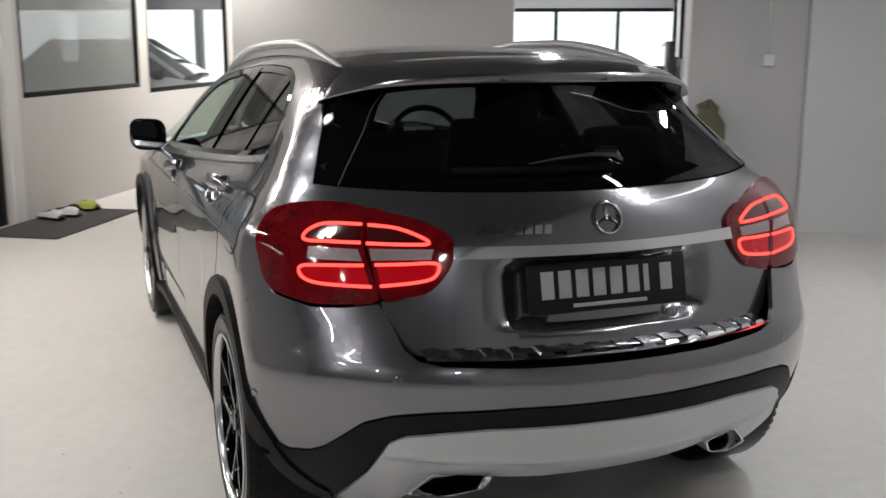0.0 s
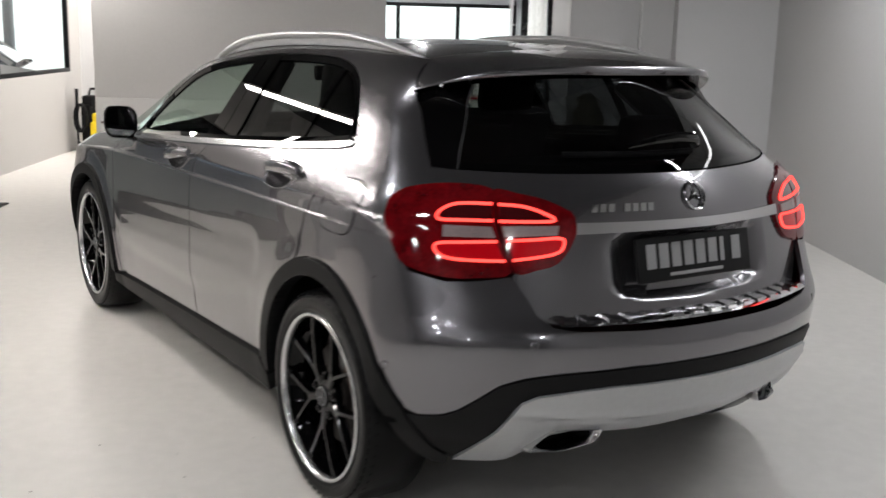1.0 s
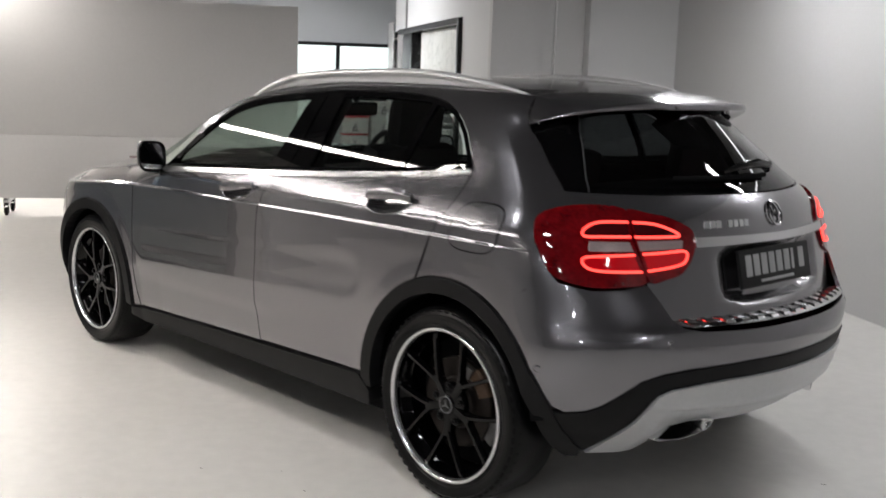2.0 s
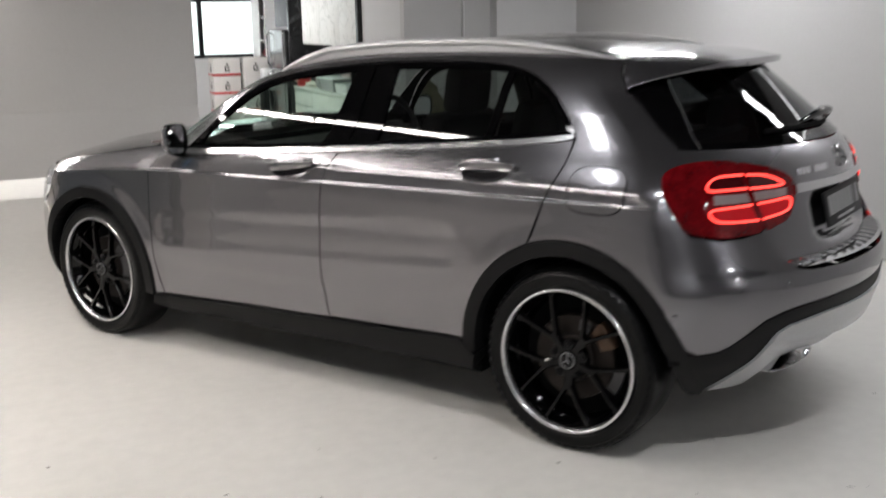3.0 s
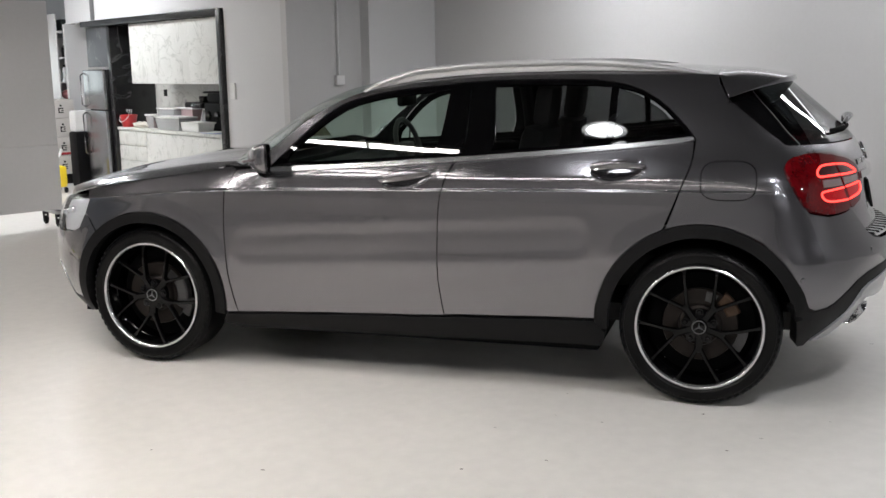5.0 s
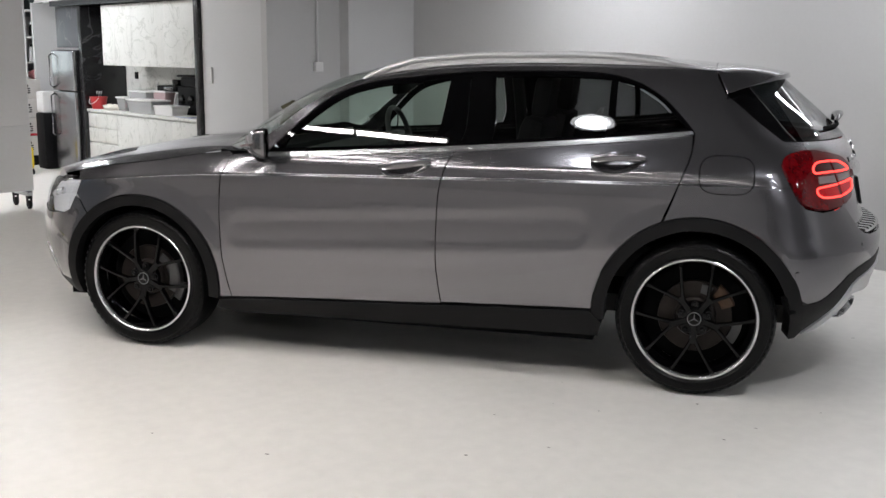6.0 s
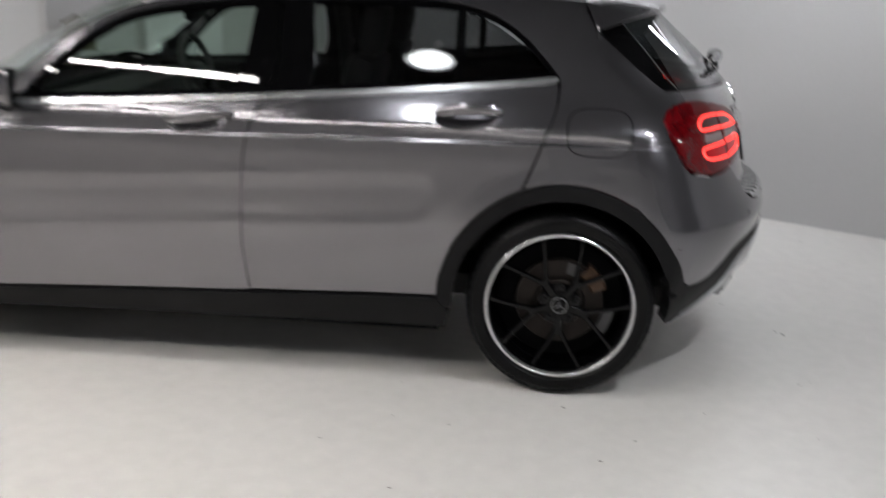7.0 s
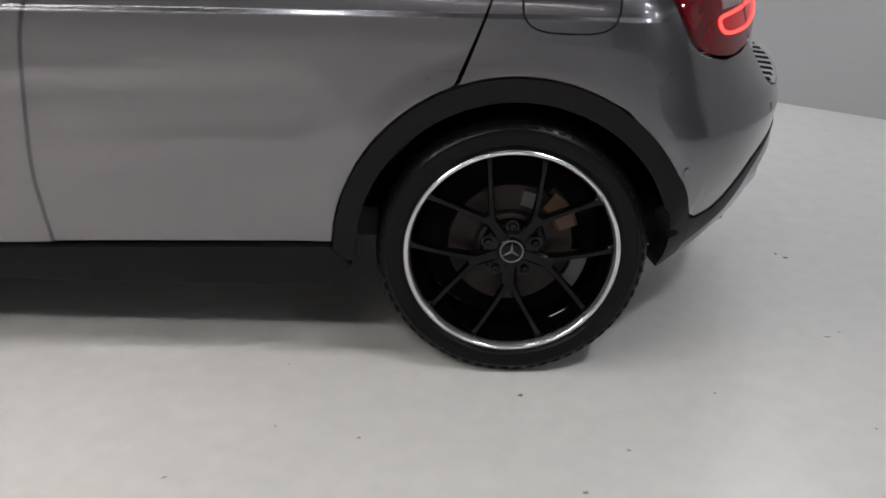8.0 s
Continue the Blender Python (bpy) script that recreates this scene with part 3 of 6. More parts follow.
# side windows
front_pane = flank([(1.965, 1.012), (1.93, 1.075), (1.83, 1.18), (1.715, 1.264), (1.60, 1.306), (1.444, 1.334), (1.185, 1.361), (1.245, 1.048), (1.6, 1.026)])
rear_pane = flank([(.975, 1.368), (.62, 1.377), (.425, 1.366), (.437, 1.112), (.60, 1.099), (.955, 1.072)])
small_pane = flank([(.397, 1.362), (.30, 1.330), (.19, 1.262), (.135, 1.20), (.115, 1.146), (.25, 1.131), (.410, 1.115)])
for r in (False, True):
    fw = part("front_window", panel(rounded(front_pane, .02), tail=tail_glass, out=-.010, thick=.003, mirror=r), GLASS_FRONT, car, "lightly tinted front door glass")
    rw = part("rear_window", panel(rounded(rear_pane, .02), tail=tail_glass, out=-.010, thick=.003, mirror=r), GLASS_REAR, car, "dark privacy glass")
    qw = part("quarter_window", panel(rounded(small_pane, .02), tail=tail_glass, out=-.010, thick=.003, mirror=r), GLASS_REAR, car, "dark privacy glass")


def ring_panel(outer, inner, mirror, out, material, name):
    """A frame between two outlines of equal length."""
    bm = bmesh.new()
    a = [bm.verts.new(on_skin(s, z, tail_gate, out)) for s, z in outer]
    b = [bm.verts.new(on_skin(s, z, tail_glass, out - .004)) for s, z in inner]
    c = [bm.verts.new(on_skin(s, z, tail_glass, out - .014)) for s, z in inner]
    for i in range(len(a)):
        j = (i + 1) % len(a)
        bm.faces.new((a[i], a[j], b[j], b[i]))
        bm.faces.new((b[i], b[j], c[j], c[i]))
    if mirror:
        for v in bm.verts:
            v.co.x = -v.co.x
    return part(name, sharpen(facing(bm, (1 if mirror else -1, 0, 0))), material, car)


dlo = flank(dlo_top + belt[::-1])
for r in (False, True):
    ring_panel(inset(dlo, .001), inset(dlo, .020), r, -.001, GLOSS_BLACK, "window_frame")
both("door_pillar", flank([(1.245, 1.040), (1.180, 1.372), (1.090, 1.380), (1.105, 1.050)]), GLOSS_BLACK, car, "gloss black door pillar trim", tail=tail_glass, out=-.004)
both("door_pillar", flank([(1.098, 1.050), (1.083, 1.381), (.970, 1.386), (.950, 1.062)]), GLOSS_BLACK, car, "gloss black door pillar trim", tail=tail_glass, out=-.004)
both("window_divider", flank([(.440, 1.103), (.428, 1.382), (.395, 1.376), (.407, 1.106)]), GLOSS_BLACK, car, tail=tail_glass, out=-.006)
both("mirror_triangle", flank([(2.01, 1.004), (1.925, 1.095), (1.965, 1.0)]), GLOSS_BLACK, car, tail=tail_glass, out=-.004)
chrome_low = [(y, z - .020) for y, z in belt]
both("belt_strip", flank(belt[:-1] + [(.055, 1.148)] + [(.048, 1.135)] + chrome_low[:-1][::-1]), SATIN, car, "bright metal strip under the windows", out=.006, thick=.012, res=.06)

# door handles
for y0, y1, z0, z1 in HANDLES:
    for r in (1, -1):
        ym, zm = (y0 + y1) / 2, (z0 + z1) / 2
        bm = bmesh.new()
        cup = cup_edge(y0, y1, z0, z1, n=28)
        rings = []
        for k, (f, d) in enumerate(((1.01, -.001), (.99, .0012), (.955, .0002), (.925, -.003), (.84, -.013), (.66, -.020), (.35, -.022))):
            rings.append([bm.verts.new(on_skin(by_y(ym + (y - ym) * f, zm + (z - zm) * f), zm + (z - zm) * f, tail_gate, d + .002)) for y, z in cup])
        for a, b in zip(rings, rings[1:]):
            for i in range(28):
                bm.faces.new((a[i], a[(i + 1) % 28], b[(i + 1) % 28], b[i]))
        bm.faces.new(rings[-1])
        for v in bm.verts:
            v.co.x *= r
        handle = part("door_handle", facing(bm, (-r, 0, 0)), PAINT, car, "grey door handle with bright edge")
        bm = bmesh.new()
        pts = []
        for i in range(13):
            t = i / 12
            y = y0 + (y1 - y0) * t
            z = z0 + (z1 - z0) * t + .008
            p = on_skin(by_y(y, z), z, tail_gate, .006 + .026 * math.sin(math.pi * min(max(t, .02), .98)) ** .5)
            pts.append((p.x * r, p.y, p.z))
        tube(bm, pts, [.007 + .0105 * math.sin(math.pi * (.06 + .88 * i / 12)) ** .6 for i in range(13)], 10, 1.35)
        part("grip", fixed(bm), PAINT, handle)
        bm = bmesh.new()
        tube(bm, [(p[0] - r * .009, p[1], p[2] - .013) for p in pts[1:-1]], .0035, 6)
        part("bright_edge", fixed(bm), CHROME, handle)

# fuel flap
flap = [(-.101 + .110 * math.copysign(abs(math.cos(a)) ** .6, math.cos(a)), .975 + .076 * math.copysign(abs(math.sin(a)) ** .6, math.sin(a))) for a in [2 * math.pi * i / 40 for i in range(40)]]
part("fuel_flap", panel(flank(flap), out=.0022, thick=.004, crease=True), PAINT, car, "round-cornered fuel flap")
bm = bmesh.new()
ring = [(y, z) for y, z in flap]
a = [bm.verts.new(on_skin(by_y(y, z), z, tail_gate, .0008)) for y, z in inset(ring, -.0045)]
b = [bm.verts.new(on_skin(by_y(y, z), z, tail_gate, .0008)) for y, z in inset(ring, -.0002)]
for i in range(40):
    bm.faces.new((a[i], a[(i + 1) % 40], b[(i + 1) % 40], b[i]))
part("flap_gap", facing(bm, (-1, 0, 0)), DARK, car)

# ---- the tail ----
def plate_dent(s, z):
    """The recess round the number plate."""
    x = skin(s, z)[0]
    a = max(abs(x) / .335, 0)
    lo, hi = .752, .952
    t = (z - (lo + hi) / 2) / ((hi - lo) / 2)
    k = 1 - (a ** 6 + abs(t) ** 6) ** (1 / 6)
    return -.042 * min(max(k / .22, 0), 1) ** 1.3


gate = [(-1, 1.112), (-0.599, 1.103), (-0.349, 1.108), (-0.274, 1.111), (-0.236, 1.077), (-0.255, 1.068), (-0.328, 1.072), (-0.444, 1.064), (-0.573, 1.04), (-0.64, 1.008), (-0.658, 0.986), (-0.649, 0.921), (-0.612, 0.858), (-0.519, 0.838), (-0.529, 0.776), (-0.55, 0.733), (-0.58, 0.707), (-0.63, 0.696), (-0.786, 0.69), (-1, 0.7)]
gate_left = gate[1:-1]
part("tailgate", panel(gate_left + [(-2 - s, z) for s, z in gate_left[::-1]], res=.021, field=plate_dent), PAINT, car, "closed grey tailgate with plate recess")
# black glazed sides and rear glass
side_black = flank([(-.047, 1.368), (-.081, 1.304), (-.214, 1.196), (-.320, 1.115)]) + [(-0.359, 1.111), (-0.406, 1.232), (-0.457, 1.356)]
both("tailgate_side_trim", inset(side_black, .001), GLOSS_BLACK, car, "gloss black side trim of the tailgate", out=-.004)
glass = [(-0.363, 1.111), (-0.6, 1.108), (-1, 1.108), (-1.4, 1.108), (-1.637, 1.111), (-1.594, 1.232), (-1.537, 1.371), (-1.256, 1.386), (-1, 1.386), (-0.744, 1.386), (-0.463, 1.371), (-0.406, 1.232)]
part("rear_glass", panel(inset(glass, .001), out=-.002, thick=.003), pane_of("rear_glass", (.16, .175, .18)), car, "dark tinted rear glass")
for r in (1, -1):
    bm = bmesh.new()
    pts = [on_skin(a, z, tail_gate, .0005) for a, z in soft([(-.361, 1.111), (-.382, 1.170), (-.406, 1.232), (-.430, 1.295), (-.458, 1.360)], 3)]
    tube(bm, [(p.x * r, p.y, p.z) for p in pts], .0018, 6)
    part("glass_seam", fixed(bm), SEAM_GREY, car, "thin grey edge of the rear glass")
band = [(-0.363, 1.111), (-0.6, 1.108), (-1, 1.108), (-1.4, 1.108), (-1.637, 1.111)]
part("glass_border", panel(band + [(s, z + .022) for s, z in band[::-1]], out=-.009, thick=0), DARK, car)


def spoiler(under):
    def f(u, v):
        k = 2 * u - 1
        a, side = abs(k), -1 if k < 0 else 1
        a = .85 * a / .75 if a < .75 else .85 + .6 * (a - .75)
        if a <= .85:
            start = Vector((roof_half(-.033) * a / .85, -.033, roof_edge(-.033) + .034 * (1 - (a / .85) ** 2.3)))
        else:
            t = (a - .85) / .15
            z = 1.408 - .100 * t
            q = skin(by_y(-.033 - .048 * t, z), z)
            start = Vector((-q[0], q[1] - .002, z))
        tip = Vector((.628 * a, -.365 + .270 * a ** 3.4, 1.400 - .084 * a ** 4.5))
        if under:
            start = Vector((.60 * a, -.30 + .20 * a ** 3, 1.360 - .055 * a ** 4))
            tip.z -= .024 * (1 - a ** 3) + .003
        p = start.lerp(tip, v)
        if not under:
            p.z += .010 * math.sin(math.pi * v) * (1 - a ** 4)
        p.x *= side
        return p
    return f


top = sheet(spoiler(False), 48, 10)
wing_ob = part("roof_spoiler", sharpen(facing(top, (0, 0, 1)), 24), PAINT, car, "grey roof spoiler over the rear glass")
part("underside", facing(sheet(spoiler(True), 48, 6), (0, -.3, -1)), GLOSS_BLACK, wing_ob)


def spoiler_edge(u, v):
    a, b = spoiler(False)(u, 1), spoiler(True)(u, 1)
    return a.lerp(b, v) + Vector((0, -.004 * math.sin(math.pi * v), 0))


part("edge", facing(sheet(spoiler_edge, 48, 4), (0, -1, 0)), PAINT, wing_ob)
bm = bmesh.new()
box(bm, -.17, .17, -.366, -.352, 1.377, 1.389, .003)
part("brake_light", bm, LAMP_DARK, wing_ob, "unlit high brake light")

# tail lamps, each in a wing part and a gate part
lamp_wing = soft([(-0.144, 1.01), (-0.16, 1.038), (-0.224, 1.058), (-0.34, 1.07), (-0.453, 1.061), (-0.471, 1.012), (-0.49, 0.944), (-0.515, 0.844), (-0.445, 0.83), (-0.361, 0.828), (-0.256, 0.849), (-0.211, 0.875), (-0.175, 0.942)], 3, True)
lamp_gate = soft([(-0.463, 1.059), (-0.523, 1.049), (-0.587, 1.035), (-0.65, 1.005), (-0.667, 0.974), (-0.659, 0.922), (-0.622, 0.867), (-0.573, 0.849), (-0.523, 0.844), (-0.499, 0.944), (-0.477, 1.011)], 3, True)
TUBES_WING = [[(-0.462, 1.023), (-0.395, 1.023), (-0.356, 1.017), (-0.33, 0.999), (-0.336, 0.982), (-0.395, 0.981), (-0.475, 0.981)],
              [(-0.485, 0.927), (-0.394, 0.924), (-0.338, 0.92), (-0.327, 0.906), (-0.345, 0.887), (-0.393, 0.878), (-0.502, 0.875)]]
TUBES_GATE = [[(-0.477, 1.022), (-0.539, 1.017), (-0.59, 1), (-0.618, 0.982), (-0.576, 0.979), (-0.488, 0.98)],
              [(-0.509, 0.929), (-0.575, 0.932), (-0.626, 0.935), (-0.638, 0.924), (-0.627, 0.899), (-0.592, 0.887), (-0.52, 0.877)]]
for r in (False, True):
    for outline, tubes, clear, name in ((lamp_wing, TUBES_WING, [(-0.351, 0.968), (-0.471, 0.966), (-0.482, 0.937), (-0.35, 0.938)], "tail_lamp"), (lamp_gate, TUBES_GATE, [(-0.496, 0.968), (-0.627, 0.968), (-0.623, 0.943), (-0.502, 0.939)], "tail_lamp")):
        lamp = part(name, panel(outline, out=.010, thick=.03, res=.02, mirror=r), LAMP_RED, car, "lit red tail lamp with glowing guides")
        part("reverse_strip", panel(clear, out=.0140, thick=.005, res=.02, mirror=r), LAMP_CLEAR, lamp, "clear reversing lamp strip")
        for line, inner in zip(tubes, (LAMP_DARK, LAMP_GLOW)):
            part("reflector", panel(inset(soft(line, 3), .002), out=.0112, thick=.002, res=.02, mirror=r), inner, lamp, "glowing red reflector" if inner is LAMP_GLOW else "dark red reflector")
            bm = bmesh.new()
            pts = [on_skin(s, z, tail_gate, .0125) for s, z in soft(line, 4)]
            tube(bm, [(-p.x if r else p.x, p.y, p.z) for p in pts], .0043, 8)
            part("light_guide", fixed(bm), GUIDE, lamp, "glowing red light guide")

# bright strip, badges and plate on the gate
strip = [(-0.666, 0.974), (-0.845, 0.973), (-1, 0.973), (-1.155, 0.973), (-1.334, 0.974), (-1.335, 0.943), (-1.155, 0.946), (-1, 0.946), (-0.845, 0.946), (-0.665, 0.943)]
part("handle_strip", panel(strip, out=.018, thick=.028, res=.03), CHROME, car, "bright metal strip above the plate")
yc = tail_gate(1.038)
bm = bmesh.new()
lathe(bm, [(yc - .004, .036), (yc - .010, .036), (yc - .012, .0385), (yc - .010, .0415), (yc - .002, .0415)], 40, "y", (0, 0, 1.038))
for k in range(3):
    a = 2 * math.pi * k / 3
    d, n = Vector((math.sin(a), 0, math.cos(a))), Vector((math.cos(a), 0, -math.sin(a)))
    c = Vector((0, yc - .004, 1.038))
    tip, mid = bm.verts.new(c + d * .037), bm.verts.new(c + d * .010 + Vector((0, -.007, 0)))
    lo = [bm.verts.new(c + n * h) for h in (-.007, .007)]
    for e, f in ((lo[0], tip), (tip, lo[1]), (lo[1], lo[0])):
        bm.faces.new((e, f, mid))
lean_y = (tail_gate(1.07) - tail_gate(1.0)) / .07
for v in bm.verts:
    v.co.y += (v.co.z - 1.038) * lean_y
part("badge", fixed(bm), CHROME, car, "round chrome badge")
for i in range(8):
    if i == 3:
        continue
    x0 = -.355 + .0255 * i
    s0, s1 = by_x(x0, 1.012), by_x(x0 + .019, 1.012)
    wide = i == 7
    part("badge_bar", panel([(s0, 1.002), (s1, 1.002), (s1, 1.024), (s0, 1.024)], out=.004, thick=.004, res=.05), SATIN if wide else CHROME, car, "small chrome lettering bar")
lean = Matrix.Translation((0, -.703, .860)) @ pose(0, 0, 0, -12.5)
bm = bmesh.new()
box(bm, -.235, .235, -.006, .006, -.065, .065, .004, lean)
plate = part("number_plate", bm, PLATE_BLACK, car, "black number plate with white bars")
for i in range(8):
    bm = bmesh.new()
    x0 = -.199 + i * .0505
    box(bm, x0, x0 + (.036 if i != 6 else .016), -.0085, -.0055, -.026, .046, .001, lean)
    part("plate_bar", bm, PLATE_WHITE, plate)
bm = bmesh.new()
box(bm, -.11, .11, -.0085, -.0055, -.052, -.042, .001, lean)
part("plate_bar", bm, PLATE_WHITE, plate)

# rear wiper
bm = bmesh.new()
g = [on_skin(by_x(x, z), z, tail_gate, o) for x, z, o in ((.085, 1.160, .016), (.05, 1.168, .040), (-.02, 1.170, .044), (-.10, 1.166, .036), (-.18, 1.158, .024))]
tube(bm, g, [.012, .024, .022, .015, .009], 10, .8)
wiper = part("rear_wiper", fixed(bm), GLOSS_BLACK, car, "black rear wiper")
bm = bmesh.new()
g = [on_skin(by_x(.06 - .43 * i / 8, 1.152 - .006 * i / 8), 1.152 - .006 * i / 8, tail_gate, .010) for i in range(9)]
tube(bm, g, .006, 6, 1.6)
part("wiper_blade", fixed(bm), DARK, wiper)

# rear bumper: painted, black and silver
T = tail_bumper
upper = flank(arc(0, ZR, RO + .002, 166.5, 128, 8), T) + flank(arc(0, ZR, RO + .002, 123, 118, 2) + [(-.310, .781), (-.345, .812)]) + [(-0.206, 0.86), (-0.241, 0.84), (-0.347, 0.819), (-0.431, 0.822), (-0.511, 0.835)]
upper += [(-0.544, 0.777), (-0.567, 0.733), (-0.599, 0.706), (-0.651, 0.694), (-0.802, 0.687), (-1, 0.694)]
low = [(-1, 0.602), (-0.778, 0.587), (-0.612, 0.578), (-0.533, 0.566), (-0.471, 0.542), (-0.409, 0.489), (-0.367, 0.455), (-0.325, 0.437), (-0.251, 0.43)]
left = low[1:] + upper[:-1]
part("rear_bumper", panel(left + [(-2 - s, z) for s, z in left[::-1]], tail=T, res=.03), PAINT, car, "grey painted rear bumper")
# black lower bumper
lowe = [(-0.804, 0.583), (-0.612, 0.573), (-0.534, 0.56), (-0.471, 0.537), (-0.409, 0.484), (-0.367, 0.45), (-0.325, 0.432), (-0.251, 0.425)] + flank(arc(0, ZR, RO - .01, 168, 182, 4), T) + flank([(-.41, .322)], T) + [(-0.347, 0.272), (-0.438, 0.267), (-0.48, 0.369), (-0.521, 0.475), (-0.567, 0.501), (-0.708, 0.519)]
part("lower_bumper", panel(lowe + [(-2 - s, z) for s, z in lowe[::-1]], tail=T, res=.03, out=.004), PLASTIC, car, "matt black lower rear bumper")
sk = [(-0.727, 0.531), (-0.661, 0.524), (-0.567, 0.51), (-0.53, 0.489), (-0.494, 0.402), (-0.425, 0.27), (-0.53, 0.266), (-0.582, 0.279), (-0.64, 0.348), (-0.714, 0.369), (-0.774, 0.349), (-0.864, 0.339)]
def skid_fold(s, z):
    """The lower half of the plate steps in under a sweeping fold."""
    k = abs(s + 1)
    t = min(max((.418 + .16 * k * k - z) / .022, 0), 1)
    return .010 - .026 * t * t * (3 - 2 * t) * min(1, max(0, (.44 - k) / .08)) + .006 * math.exp(-((z - .425 - .16 * k * k) / .012) ** 2)


part("skid_plate", panel(sk + [(-2 - s, z) for s, z in sk[::-1]], tail=T, res=.014, out=.004, thick=.03, field=skid_fold), SKID, car, "silver rear skid plate")
tip_edge = rounded([(-.540, .310), (-.478, .374), (-.322, .378), (-.345, .336), (-.44, .310)], .018, 5)


def tip_ring(bm, f, d, r):
    return [bm.verts.new((r * (-.43 + (x + .43) * f), -.615 - .42 * (x + .54) + d, .345 + (z - .345) * f)) for x, z in tip_edge]


for r in (1, -1):
    bm = bmesh.new()
    rings = [tip_ring(bm, f, d, r) for f, d in ((.78, .13), (.80, .02), (.84, .002), (.90, -.006), (.96, -.006), (1.0, .002), (1.0, .10))]
    for a, b in zip(rings, rings[1:]):
        for i in range(len(a)):
            bm.faces.new((a[i], a[(i + 1) % len(a)], b[(i + 1) % len(a)], b[i]))
    pipe = part("exhaust_tip", fixed(bm), CHROME, car, "trapezoid chrome exhaust tip")
    bm = bmesh.new()
    bm.faces.new(tip_ring(bm, .80, .09, r))
    part("tailpipe", facing(bm, (0, -1, 0)), DARK, pipe)
# ribbed loading sill
def sill_plate(u, v):
    p = on_skin(-.615 - .77 * u, .703, T)
    return p + Vector((0, -.004 + .088 * v, .006 + .010 * math.sin(math.pi * min(v * 1.6, 1) / 2)))


sill_ob = part("loading_sill", facing(sheet(sill_plate, 48, 6), (0, 0, 1)), BRIGHT_STEEL, car, "ribbed bright metal loading sill")
for i in range(15):
    bm = bmesh.new()
    for u in (0, 1):
        ring = [sill_plate((i + .5 + d) / 15, v) + Vector((0, 0, h)) for d, v, h in ((-.30, .12, .0), (-.22, .20, .006), (-.22, .85, .006), (-.30, .93, .0), (.30, .93, .0), (.22, .85, .006), (.22, .20, .006), (.30, .12, .0))]
    a, b, c, d, e, f, g, h = [bm.verts.new(q) for q in ring]
    for q in ((a, b, c, d), (b, g, f, c), (g, h, e, f), (a, h, g, b), (d, c, f, e)):
        bm.faces.new(q)
    part("rib", sharpen(facing(bm, (0, 0, 1))), BRIGHT_STEEL, sill_ob)
for s, z in ((-.085, .572), (-.55, .66), (-1.45, .66), (-1.915, .572)):
    p, n = on_skin(s, z, T, .001), skin_normal(s, z, T)
    bm = bmesh.new()
    lathe(bm, [(.0, .0005), (.0006, .008), (-.0004, .0115), (-.002, .012)], 20, "z")
    m = Matrix.Translation(p) @ n.to_track_quat("Z", "Y").to_matrix().to_4x4()
    for v in bm.verts:
        v.co = m @ v.co
    part("parking_sensor", facing(bm, n), PAINT, car)

# roof rails
for r in (-1, 1):
    bm = bmesh.new()
    pts, rad = [], []
    for i in range(41):
        t = i / 40
        y = 1.62 - 1.62 * t
        lift = .044 * (min(1, math.sin(math.pi * t) * 2.2) ** .7 if t < .5 else 1 - max(0, (t - .62) / .38) ** 1.6)
        z = roof_edge(y) + lift - .004
        x = roof_half(y) - .010
        pts.append((r * x, y, z))
        rad.append(min(.010 + .003 * i, .019, .007 + .0016 * (40 - i)))
    tube(bm, pts, rad, 12, .8)
    rail = part("roof_rail", fixed(bm), RAIL, car, "bright silver roof rail")
    bm = bmesh.new()
    for i in range(40):
        a, b = pts[i], pts[i + 1]
        q = [bm.verts.new((p[0] + r * .002, p[1], z)) for p, z in ((a, a[2]), (b, b[2]), (b, roof_edge(b[1]) - .004), (a, roof_edge(a[1]) - .004))]
        bm.faces.new(q)
    part("rail_foot", facing(bm, (r, 0, 0)), RAIL, rail)

